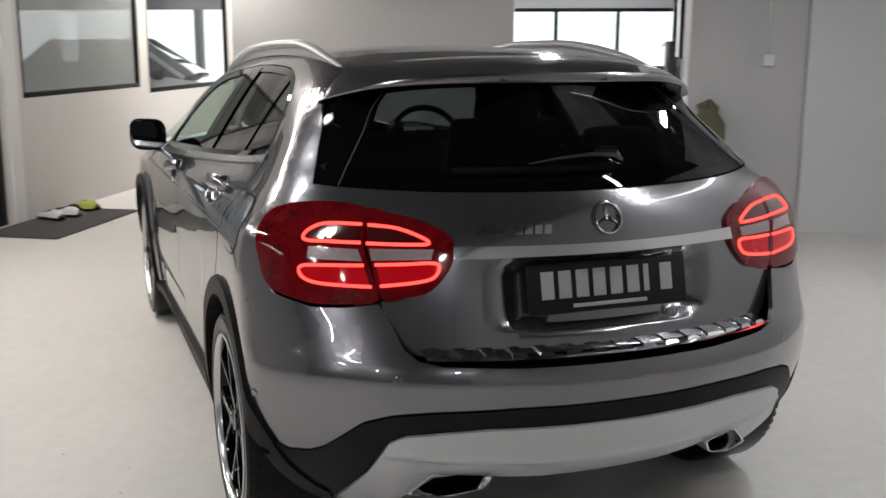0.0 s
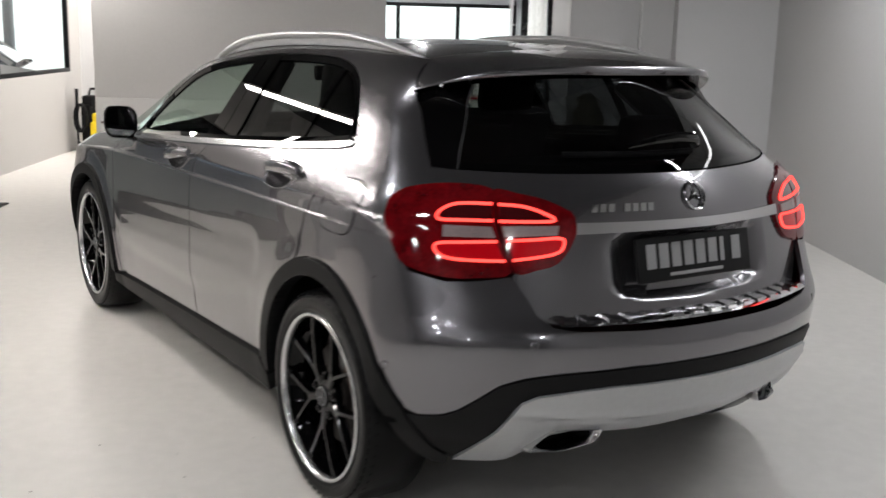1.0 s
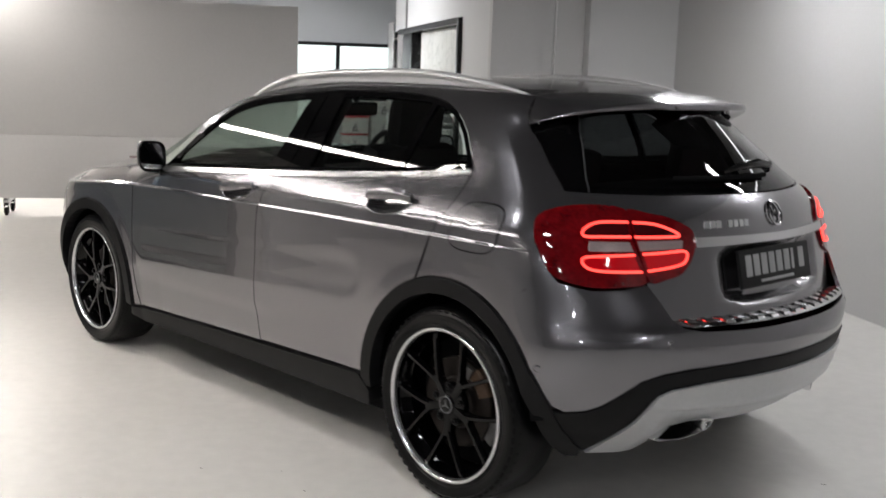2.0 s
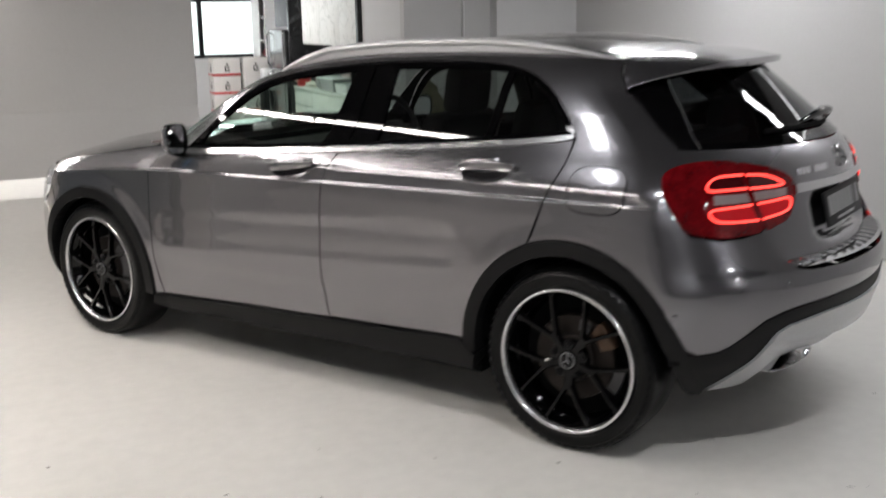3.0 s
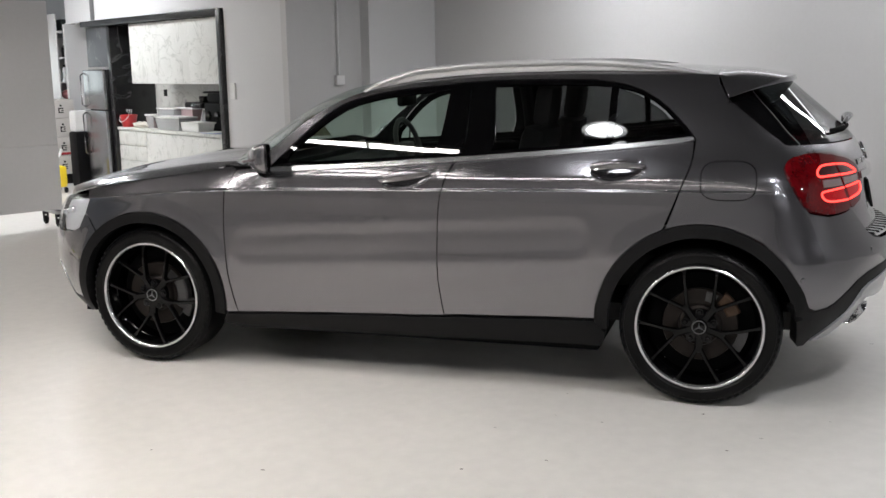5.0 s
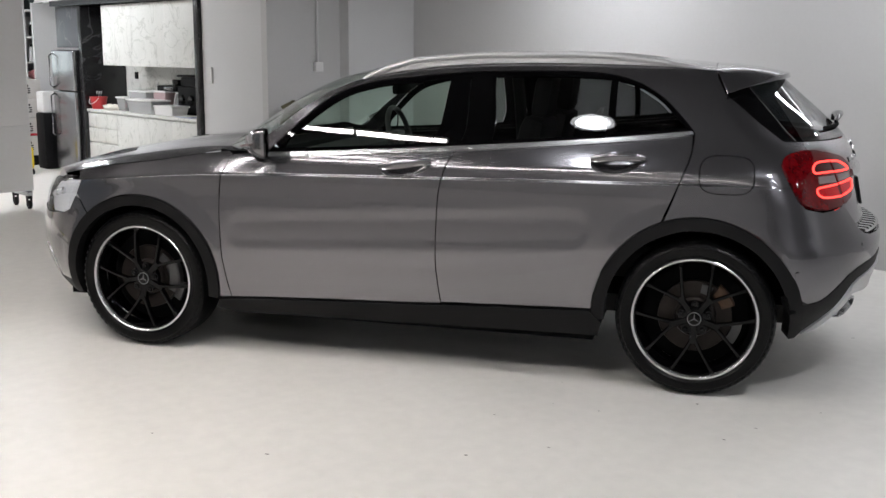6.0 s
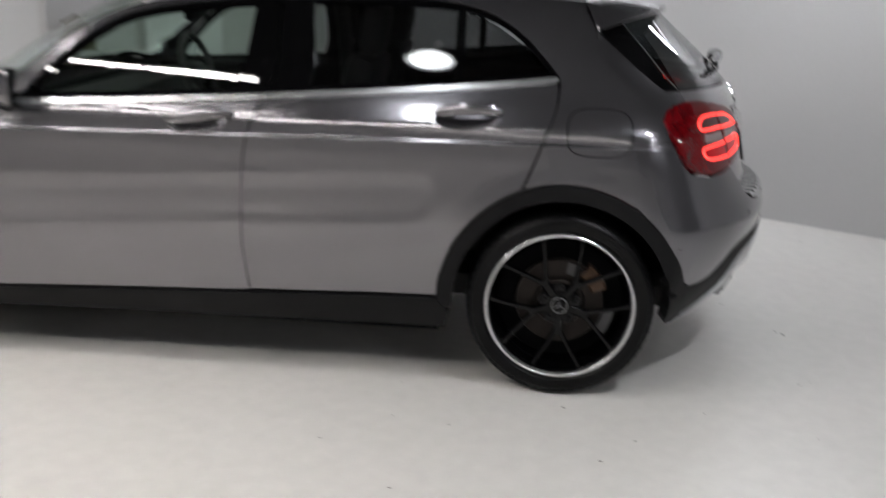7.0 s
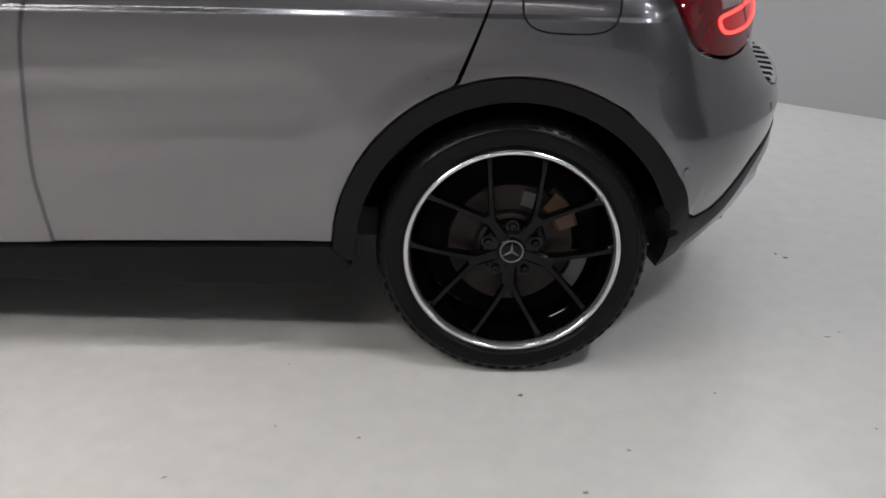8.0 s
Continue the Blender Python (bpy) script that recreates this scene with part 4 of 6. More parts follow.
# door mirrors
for r in (-1, 1):
    bm = bmesh.new()
    rings = []
    for k in range(9):
        t = k / 8
        f = (math.sin(math.pi * (.10 + .42 * t))) ** .6
        ring = []
        for i in range(20):
            a = 2 * math.pi * i / 20
            cx = math.copysign(abs(math.cos(a)) ** .55, math.cos(a))
            cz = math.copysign(abs(math.sin(a)) ** .55, math.sin(a))
            ring.append(bm.verts.new((r * (.915 + .084 * cx * f + .01 * t), 2.095 - .100 * t - .030 * cx, 1.048 + .072 * cz * f + .012 * cx * f)))
        rings.append(ring)
    for a, b in zip(rings, rings[1:]):
        for i in range(20):
            bm.faces.new((a[i], a[(i + 1) % 20], b[(i + 1) % 20], b[i]))
    bm.faces.new(rings[0])
    mirror = part("door_mirror", fixed(bm), PAINT, car, "grey door mirror with black foot")
    bm = bmesh.new()
    bm.faces.new([bm.verts.new((r * (.925 + .074 * math.copysign(abs(math.cos(a)) ** .55, math.cos(a))), 1.993 - .030 * math.copysign(abs(math.cos(a)) ** .55, math.cos(a)), 1.048 + .062 * math.copysign(abs(math.sin(a)) ** .55, math.sin(a)) + .010 * math.cos(a))) for a in [2 * math.pi * i / 20 for i in range(20)]])
    part("mirror_glass", facing(bm, (0, -1, 0)), surface("mirror_glass", (.75, .78, .80), .02, metal=1.0, spread=.01), mirror)
    bm = bmesh.new()
    rim = [(r * (.925 + .081 * math.copysign(abs(math.cos(a)) ** .55, math.cos(a))), 1.991 - .030 * math.copysign(abs(math.cos(a)) ** .55, math.cos(a)), 1.048 + .069 * math.copysign(abs(math.sin(a)) ** .55, math.sin(a)) + .011 * math.cos(a)) for a in [2 * math.pi * i / 20 for i in range(21)]]
    tube(bm, rim, .0055, 8, cap=False)
    part("mirror_rim", fixed(bm), GLOSS_BLACK, mirror)
    bm = bmesh.new()
    tube(bm, [(r * .845, 2.04, .975), (r * .875, 2.05, .972), (r * .90, 2.055, 1.002)], [.030, .026, .030], 10, .55)
    part("mirror_foot", fixed(bm), GLOSS_BLACK, mirror)
    bm = bmesh.new()
    tube(bm, [(r * (.99 - .02 * i), 2.088 - .004 * i * i * .5, 1.040) for i in range(6)], .006, 6)
    part("indicator", fixed(bm), LAMP_CLEAR, mirror)

# wheels
def star(bm, x, r, width, side):
    """A three-pointed star, flat on the hub."""
    for k in range(3):
        a = 2 * math.pi * k / 3
        d, n = (math.sin(a), math.cos(a)), (math.cos(a), -math.sin(a))
        tip = bm.verts.new((side * x, d[0] * r, d[1] * r))
        lo = [bm.verts.new((side * x, n[0] * width * h, n[1] * width * h)) for h in (-1, 1)]
        mid = bm.verts.new((side * (x + .003), d[0] * r * .3, d[1] * r * .3))
        for e, f in ((lo[0], tip), (tip, lo[1]), (lo[1], lo[0])):
            bm.faces.new((e, f, mid))


def strut(bm, rows, side):
    """A ridged bar through rows of (radius, angle, half width, face, depth), angles in degrees from the top."""
    last = None
    for k, (rr, ang, wd, d, deep) in enumerate(rows):
        a = radians(ang)
        out, across = Vector((0, math.sin(a), math.cos(a))), Vector((0, math.cos(a), -math.sin(a)))
        sect = ((d - .006, -wd), (d, -wd * .62), (d, wd * .62), (d - .006, wd), (d - deep, wd * .8), (d - deep, -wd * .8))
        ring = [bm.verts.new(out * rr + across * w + Vector((side * x, 0, 0))) for x, w in sect]
        if last:
            for i in range(6):
                bm.faces.new((last[i], last[(i + 1) % 6], ring[(i + 1) % 6], ring[i]))
        else:
            bm.faces.new(ring)
        last = ring
    bm.faces.new(last)


def wheel(y, side, spin):
    m = pose(side * .898, y, ZR)
    w = new("wheel")
    w.parent = car
    w.matrix_local = m
    w["label"] = "black forked-spoke wheel with silver lip"
    s = side
    rot = Matrix.Rotation(radians(spin), 4, "X")
    bm = bmesh.new()
    prof = [(-.205, .262), (-.225, .285), (-.228, .31), (-.220, .333), (-.205, .343), (-.12, .3455), (-.03, .343), (-.014, .338), (-.006, .331), (.001, .322), (.002, .3195), (.0045, .318), (.0065, .300), (.0055, .298), (.004, .284), (.0025, .2825), (-.001, .276), (-.004, .270), (-.012, .262)]
    lathe(bm, [(s * d, q) for d, q in prof], 96)
    part("tyre", fixed(bm), RUBBER, w, "black low-profile tyre")
    bm = bmesh.new()
    for i in range(60):
        a = 2 * math.pi * i / 60
        for d, tilt in ((-.045, .5), (-.175, -.5)):
            mm = Matrix.Rotation(a, 4, "X") @ Matrix.Translation((s * d, 0, .3430)) @ Matrix.Rotation(tilt, 4, "Z")
            box(bm, -.028, .028, -.002, .002, -.006, -.0012, m=mm)
        mm = Matrix.Rotation(a, 4, "X") @ Matrix.Translation((s * -.0035, 0, .3275))
        box(bm, -.0016, .0016, -.010, .010, -.0045, .0045, m=mm)
    tagged(part("tread_pattern", bm, DARK, w, flat=True), kind="stuff")
    bm = bmesh.new()
    lathe(bm, [(s * d, q) for d, q in ((-.008, .270), (.004, .271), (.0065, .2675), (.0065, .262), (.003, .2585), (-.004, .2565), (-.012, .2555))], 96)
    part("rim_lip", fixed(bm), RIM_LIP, w, "machined silver rim lip")
    bm = bmesh.new()
    lathe(bm, [(s * d, q) for d, q in ((-.010, .2565), (-.024, .254), (-.030, .250), (-.052, .240), (-.060, .233), (-.12, .228), (-.20, .25))], 72)
    part("rim_barrel", fixed(bm), RIM_BLACK, w)
    for k in range(5):
        mid = 36 + 72 * k
        bm = bmesh.new()
        strut(bm, ((.022, mid, .021, -.020, .045), (.060, mid, .0165, -.019, .040), (.088, mid, .0170, -.017, .036), (.112, mid, .0175, -.016, .034)), s)
        for h in (-1, 1):
            strut(bm, ((.086, mid + 2 * h, .0095, -.0172, .034), (.112, mid + 7 * h, .0090, -.0165, .032), (.140, mid + 11.5 * h, .0085, -.015, .030), (.180, mid + 15.7 * h, .0080, -.013, .028), (.220, mid + 18.6 * h, .0085, -.0115, .026), (.244, mid + 20.0 * h, .0105, -.012, .026), (.2555, mid + 20.6 * h, .0150, -.014, .022)), s)
        for v in bm.verts:
            v.co = rot @ v.co
        part("spoke", fixed(bm), RIM_BLACK, w)
    bm = bmesh.new()
    lathe(bm, [(s * d, q) for d, q in ((-.013, .0005), (-.013, .029), (-.016, .0335), (-.021, .036), (-.022, .050), (-.030, .070), (-.06, .078))], 48)
    hub = part("hub", fixed(bm), RIM_BLACK, w)
    bm = bmesh.new()
    lathe(bm, [(s * d, q) for d, q in ((-.0128, .0265), (-.0115, .0275), (-.0115, .0295), (-.0135, .0305))], 40)
    star(bm, -.0128, .027, .0035, s)
    for v in bm.verts:
        v.co = rot @ v.co
    part("cap_badge", fixed(bm), CAP_GREY, hub, "dull grey star on the hub cap")
    for k in range(5):
        a = radians(72 * k)
        bm = bmesh.new()
        lathe(bm, [(s * d, q) for d, q in ((-.030, .016), (-.024, .0165), (-.024, .0125), (-.030, .0125))], 18, "x", (0, .063 * math.sin(a), .063 * math.cos(a)))
        lathe(bm, [(s * d, q) for d, q in ((-.030, .010), (-.017, .0098), (-.0155, .0085), (-.0155, .0055), (-.020, .005), (-.020, .0004))], 6, "x", (0, .063 * math.sin(a), .063 * math.cos(a)))
        for v in bm.verts:
            v.co = rot @ v.co
        part("bolt", fixed(bm), BOLT, w)
    bm = bmesh.new()
    lathe(bm, [(s * d, q) for d, q in ((-.078, .160), (-.072, .158), (-.072, .092), (-.056, .086), (-.052, .080), (-.052, .0005))], 48)
    lathe(bm, [(s * d, q) for d, q in ((-.078, .160), (-.090, .160), (-.090, .08))], 48)
    part("brake_disc", fixed(bm), DISC, w)
    bm = bmesh.new()
    lathe(bm, [(s * d, q) for d, q in ((-.120, .0005), (-.120, .21), (-.135, .232))], 48)
    part("backing_plate", fixed(bm), DARK, w)
    rear = y < 1
    lo, hi = (126, 160) if rear else (150, 205)
    bm = bmesh.new()
    lathe(bm, [(s * d, q) for d, q in ((-.10, .178), (-.060, .178), (-.054, .170), (-.054, .128), (-.060, .120), (-.10, .118))], 14, a0=lo, a1=hi, closed=True)
    part("caliper", fixed(bm), RUST if rear else CALIPER, w, "bronze-brown brake caliper" if rear else "bare metal brake caliper")
    bm = bmesh.new()
    lathe(bm, [(s * d, q) for d, q in ((-.074, .150), (-.064, .148), (-.064, .108), (-.074, .106))], 8, a0=lo - 26, a1=lo - 6, closed=True)
    part("brake_pad", fixed(bm), CALIPER, w, "grey brake pad")
    bm = bmesh.new()
    lathe(bm, [(s * d, q) for d, q in ((-.082, .205), (-.066, .203), (-.066, .165), (-.082, .163))], 8, a0=186, a1=214, closed=True)
    part("caliper_bracket", fixed(bm), CALIPER, w, "grey metal bracket")
    return w


for y, spin in ((REAR_Y, 0), (FRONT_Y, 8)):
    for side in (-1, 1):
        wheel(y, side, -side * spin)

# the cabin
bm = bmesh.new()
box(bm, -.74, .74, -.45, 2.2, .32, .40)
part("cabin_floor", bm, CABIN, car, flat=True)
bm = bmesh.new()
box(bm, -.80, .80, 1.86, 2.25, .55, .97, .06)
part("dashboard", fixed(bm), CABIN, car)
for x in (-.37, .37):
    bm = bmesh.new()
    box(bm, x - .25, x + .25, .95, 1.45, .45, .62, .06)
    part("seat_cushion", fixed(bm), CABIN, car)
    bm = bmesh.new()
    box(bm, x - .24, x + .24, -.06, .06, 0, .62, .055, pose(0, .93, .58, 14))
    part("seat_back", fixed(bm), CABIN, car)
    bm = bmesh.new()
    box(bm, x - .13, x + .13, -.045, .045, 0, .20, .04, pose(0, .78, 1.17, 8))
    part("headrest", fixed(bm), CABIN, car)
    bm = bmesh.new()
    box(bm, x - .12, x + .12, -.04, .04, 0, .14, .035, pose(0, -.08, 1.08, 8))
    part("headrest", fixed(bm), CABIN, car)
bm = bmesh.new()
box(bm, -.64, .64, .05, .50, .45, .62, .06)
part("rear_bench", fixed(bm), CABIN, car)
bm = bmesh.new()
box(bm, -.64, .64, -.06, .06, 0, .50, .05, pose(0, .02, .60, 14))
part("bench_back", fixed(bm), CABIN, car)
bm = bmesh.new()
box(bm, -.48, .48, -.53, -.06, .98, 1.0, .005)
part("parcel_shelf", bm, CABIN, car)
bm = bmesh.new()
ringp = [(.37 + .185 * math.cos(a), 1.74 + .05 * math.sin(a), .985 + .175 * math.sin(a)) for a in [2 * math.pi * i / 32 for i in range(33)]]
tube(bm, ringp, .015, 8, cap=False)
for a in (0, math.pi, -math.pi / 2):
    tube(bm, [(.37, 1.76, .985), (.37 + .18 * math.cos(a), 1.74 + .05 * math.sin(a), .985 + .17 * math.sin(a))], .014, 6)
box(bm, .30, .44, 1.73, 1.80, .93, 1.03, .02)
part("steering_wheel", fixed(bm), CABIN, car)
bm = bmesh.new()
box(bm, -.12, .12, 1.60, 1.635, 1.255, 1.325, .015)
tube(bm, [(0, 1.62, 1.32), (0, 1.66, 1.37)], .012, 6)
part("inside_mirror", fixed(bm), DARK, car)
bm = sheet(lambda u, v: roof(u, v) + Vector((0, 0, -.03)), 10, 10)
part("headlining", facing(bm, (0, 0, -1)), CABIN_GREY, car)
for r in (-1, 1):
    bm = bmesh.new()
    tube(bm, [(r * .50, 1.08, 1.36), (r * .60, 1.08, 1.20), (r * .68, 1.08, 1.0), (r * .70, 1.08, .5)], .035, 8)
    part("pillar_trim", fixed(bm), CABIN, car)
    bm = bmesh.new()
    tube(bm, [(r * .43, .10, 1.34), (r * .51, -.02, 1.22), (r * .57, -.10, 1.08), (r * .60, -.14, .9)], .065, 8)
    part("pillar_trim", fixed(bm), CABIN, car)

# ---- the room ----
FLOOR = surface("epoxy_floor", (.69, .672, .648), .335, spec=.20, spread=.15, big=.7, fine=14, wear=.12)
for node in FLOOR.node_tree.nodes:
    if node.type == "VALTORGB":          # mottled with no flat patches
        node.color_ramp.elements[0].position, node.color_ramp.elements[1].position = .1, .9
WALL = surface("grey_wall", (.52, .518, .522), .75, spread=.025, big=.8, fine=40, bump=.05)
WALL_LIGHT = surface("light_wall", (.60, .602, .61), .75, spread=.02, big=.8, fine=40, bump=.05)
WALL_WARM = surface("cream_wall", (.56, .54, .52), .7, spread=.03, big=.6, fine=40, bump=.04)
BACK_WALL = surface("back_wall", (.16, .16, .165), .8, spread=.05, big=.8, fine=40, bump=.05)
DARK_CEILING = surface("dark_ceiling", (.04, .04, .042), .9, spread=.1)
BOARD = surface("partition_laminate", (.70, .69, .69), .5, spread=.03, big=.7, fine=30)
FRAME = surface("dark_frame", (.008, .009, .010), .4, spec=.15, spread=.15)
ALU = surface("white_frame", (.68, .67, .66), .4, spread=.04)
STEEL = surface("stainless_steel", (.34, .34, .35), .24, metal=1.0, spread=.08, fine=200)
MARBLE = marbled("white_marble", (.56, .565, .545), (.40, .41, .39), 3.4, .022)
BLACK_MARBLE = marbled("black_marble", (.010, .010, .011), (.05, .05, .052), .8, .003, .25)
MAT = surface("rubber_mat", (.045, .043, .045), .9, spread=.2, fine=150, bump=.3)
CARTON = surface("white_carton", (.55, .53, .51), .8, spread=.05)
RED = surface("red_plastic", (.45, .02, .025), .35, spread=.08)
YELLOW = surface("yellow_plastic", (.80, .60, .02), .4, spread=.06)
BLACK = surface("black_plastic", (.007, .007, .0078), .5, spread=.2, spec=.12)
WHITE_PL = surface("white_plastic", (.68, .68, .68), .4, spread=.04)
CLEAR_PL = surface("cloudy_plastic", (.78, .80, .81), .25, spread=.08)
CLEAR_PL.node_tree.nodes["Principled BSDF"].inputs["Transmission Weight"].default_value = .35
PALE = surface("pale_grey_paint", (.40, .42, .44), .4, spread=.03)
DAYLIGHT = glow("daylight", (.93, .97, 1.0), 1.9)
X_LEFT, X_RIGHT, Y_BACK, Y_FAR, Y_CORNER = -4.45, 2.60, -9.0, 11.3, 5.05
X_OPEN, Y_OPEN = -8.5, 2.0   # the hall widens to the left before the glazed door


def slab(name, x0, x1, y0, y1, z0, z1, material, label, category, kind="structure", bevel=0.0):
    bm = bmesh.new()
    box(bm, x0, x1, y0, y1, z0, z1, bevel)
    return tagged(part(name, bm, material, None, "", ROOM, flat=True), label, category, "", kind)


slab("floor", X_LEFT - 22, X_RIGHT + 3, Y_BACK - .2, Y_FAR + 6, -.2, 0, FLOOR, "glossy light beige epoxy floor with faint scuffs", "floor")
slab("ceiling", X_OPEN - .2, X_RIGHT + .2, Y_BACK - .2, Y_FAR + .2, CEILING, CEILING + .15, DARK_CEILING, "plain dark painted ceiling", "ceiling")
slab("wall_right", X_RIGHT, X_RIGHT + .2, Y_BACK, Y_CORNER + .4, 0, CEILING, WALL, "plain grey painted wall", "wall")
slab("wall_back", X_OPEN - .2, X_RIGHT + .2, Y_BACK - .2, Y_BACK, 0, CEILING, BACK_WALL, "dull grey painted back wall", "wall")
slab("wall_corner", .95, X_RIGHT + .2, 5.22, 5.42, 0, CEILING, WALL, "grey wall with conduit", "wall")
slab("pilaster_1", 1.76, X_RIGHT, 5.08, 5.22, 0, CEILING, WALL_LIGHT, "shallow light grey pilaster", "pilaster")
slab("pilaster_2", .88, 1.31, 5.16, 5.25, 0, CEILING, WALL, "grey pilaster at the wall end", "pilaster")
slab("wall_kitchen", .88, 1.08, 5.25, 6.28, 0, CEILING, WALL_LIGHT, "light grey wall beside the kitchen", "wall")
slab("wall_kitchen_back", 1.62, 1.80, 6.28, Y_FAR, 0, CEILING, WALL_LIGHT, "light wall behind the kitchen", "wall")
slab("wall_kitchen_end", .90, 1.80, 6.10, 6.28, 0, CEILING, WALL_LIGHT, "light wall at the kitchen's end", "wall")
slab("wall_over_kitchen", .90, 1.62, 6.30, 10.30, 2.06, CEILING, WALL_LIGHT, "light wall above the kitchen", "wall")
slab("wall_recess", 1.62, 1.75, 10.30, Y_FAR, 2.06, CEILING, WALL, "grey wall of the recess above the shelf", "wall")
slab("trim", .893, .899, 9.40, 9.51, 2.06, CEILING, surface("grey_joint", (.13, .13, .132), .6, spread=.06), "grey upright joint between wall panels", "trim")
slab("trim", .886, .899, 9.52, 10.30, 2.045, 2.058, WHITE_PL, "thin white edge under the wall panel", "trim")


# small dark specks and scuffs that lie on the floor
rng = random.Random(7)
bm = bmesh.new()
for k in range(40):
    x, y = rng.uniform(-5.2, 2.3), rng.uniform(-3.5, 5.5)
    r, st = rng.uniform(.0015, .004), rng.uniform(1, 3.2)
    turn = rng.uniform(0, 6.28)
    ring = []
    for i in range(9):
        a = 2 * math.pi * i / 9
        u, v = r * st * math.cos(a) * rng.uniform(.7, 1.2), r * math.sin(a) * rng.uniform(.7, 1.2)
        ring.append(bm.verts.new((x + u * math.cos(turn) - v * math.sin(turn), y + u * math.sin(turn) + v * math.cos(turn), .0012)))
    bm.faces.new(ring)
for x, y, r, st in ((-.974, -.035, .0065, 1.2), (-1.207, -.271, .003, 2.4), (-1.184, .36, .003, 2.0), (-1.356, .773, .003, 2.2), (-.033, -1.009, .007, 1.6), (-1.373, -.148, .004, 2.0), (-1.086, -.902, .003, 1.4), (-.606, -.95, .003, 4.5), (-.938, -.54, .003, 1.5), (-1.948, 2.011, .004, 1.5), (-1.813, .78, .005, 1.6), (-2.016, 1.49, .005, 1.8), (-1.649, .496, .004, 1.6)):
    ring = []
    for i in range(11):
        a = 2 * math.pi * i / 11
        q = ROOM.inverted() @ Vector((x + r * math.cos(a) * rng.uniform(.6, 1.2), y + r * st * math.sin(a) * rng.uniform(.6, 1.2), .0013))
        ring.append(bm.verts.new(q))
    bm.faces.new(ring)
tagged(part("floor_specks", facing(bm, (0, 0, 1)), surface("floor_dirt", (.10, .09, .08), .8, spread=.4, big=3), None, "", ROOM, flat=True), "small dark specks of dirt on the floor", "dirt", "", "stuff")


# left wall with its glazing
def wall_with_holes(name, x0, x1, y0, y1, holes, material, label):
    """A wall along y, cut by openings (y0, y1, z0, z1) in order."""
    bm = bmesh.new()
    y = y0
    for a, b, lo, hi in holes:
        box(bm, x0, x1, y, a, 0, CEILING)
        if lo > 0:
            box(bm, x0, x1, a, b, 0, lo)
        box(bm, x0, x1, a, b, hi, CEILING)
        y = b
    box(bm, x0, x1, y, y1, 0, CEILING)
    return tagged(part(name, bm, material, None, "", ROOM, flat=True), label, "wall", "", "structure")


slab("wall_open_left", X_OPEN - .2, X_OPEN, Y_BACK, Y_OPEN, 0, CEILING, WALL_LIGHT, "plain light wall of the wider hall", "wall")
slab("wall_open_end", X_OPEN - .2, X_LEFT - .16, Y_OPEN, Y_OPEN + .2, 0, CEILING, WALL_LIGHT, "plain light wall of the wider hall", "wall")
wall_with_holes("wall_left", X_LEFT - .06, X_LEFT, Y_OPEN, 9.9, [(2.2, 4.18, 0, 2.3), (4.46, 6.54, 1.0, 2.35), (6.74, 8.92, .93, 2.35)], WALL_WARM, "cream painted wall with large windows")
slab("wall_far_left", X_LEFT - .2, -3.55, 9.30, 9.9, 0, CEILING, WALL_LIGHT, "light pillar in the far corner", "wall")


def pane(x0, y0, x1, y1, z0, z1, glass, parent):
    """One sheet of window glass."""
    bm = bmesh.new()
    bm.faces.new([bm.verts.new(c) for c in ((x0, y0, z0), (x1, y1, z0), (x1, y1, z1), (x0, y0, z1))])
    part("pane", bm, glass, parent, flat=True).visible_shadow = False


def window(name, y0, y1, z0, z1, bars, glass, label):
    w = thing(name, label, "window", ROOM, kind="structure")
    t = .045
    for n, b in (("window_sill", (y0, y1, z0, z0 + t)), ("window_head", (y0, y1, z1 - t, z1)), ("jamb", (y0, y0 + t, z0 + t, z1 - t)), ("jamb", (y1 - t, y1, z0 + t, z1 - t))):
        bm = bmesh.new()
        box(bm, X_LEFT - .055, X_LEFT - .005, *b, .004)
        part(n, bm, FRAME, w)
    for y in bars:
        bm = bmesh.new()
        box(bm, X_LEFT - .05, X_LEFT - .01, y - .04, y + .04, z0 + t, z1 - t, .004)
        part("mullion", bm, FRAME, w)
    pane(X_LEFT - .03, y0 + t, X_LEFT - .03, y1 - t, z0 + t, z1 - t, glass, w)
    return w


# a flat grey is mixed into this pane to dull the view
GREY_PANE = pane_of("greyed_glass", (.30, .32, .32), film=(.40, .42, .41))
window("window_1", 4.46, 6.54, 1.0, 2.35, (), GREY_PANE, "large grey reflecting office window")
window("window_2", 6.74, 8.92, .93, 2.35, (), GLASS_CLEAR, "clear window onto a bright yard")
door = thing("door_1", "glazed sliding door with white frame", "door", ROOM, kind="structure")
for y0, y1, z0, z1, n in ((4.08, 4.18, 0, 2.3, "door_stile"), (2.2, 2.3, 0, 2.3, "door_stile"), (2.3, 4.08, 2.2, 2.3, "door_rail"), (2.3, 4.08, 0, .09, "door_rail")):
    bm = bmesh.new()
    box(bm, X_LEFT - .10, X_LEFT - .04, y0, y1, z0, z1, .005)
    part(n, bm, FRAME, door)
pane(X_LEFT - .07, 2.3, X_LEFT - .07, 4.08, .09, 2.2, pane_of("door_glass", (.62, .68, .66)), door)
slab("door_trim", X_LEFT - .02, X_LEFT + .035, 4.18, 4.34, 0, 2.4, ALU, "white door surround", "trim", bevel=.006)

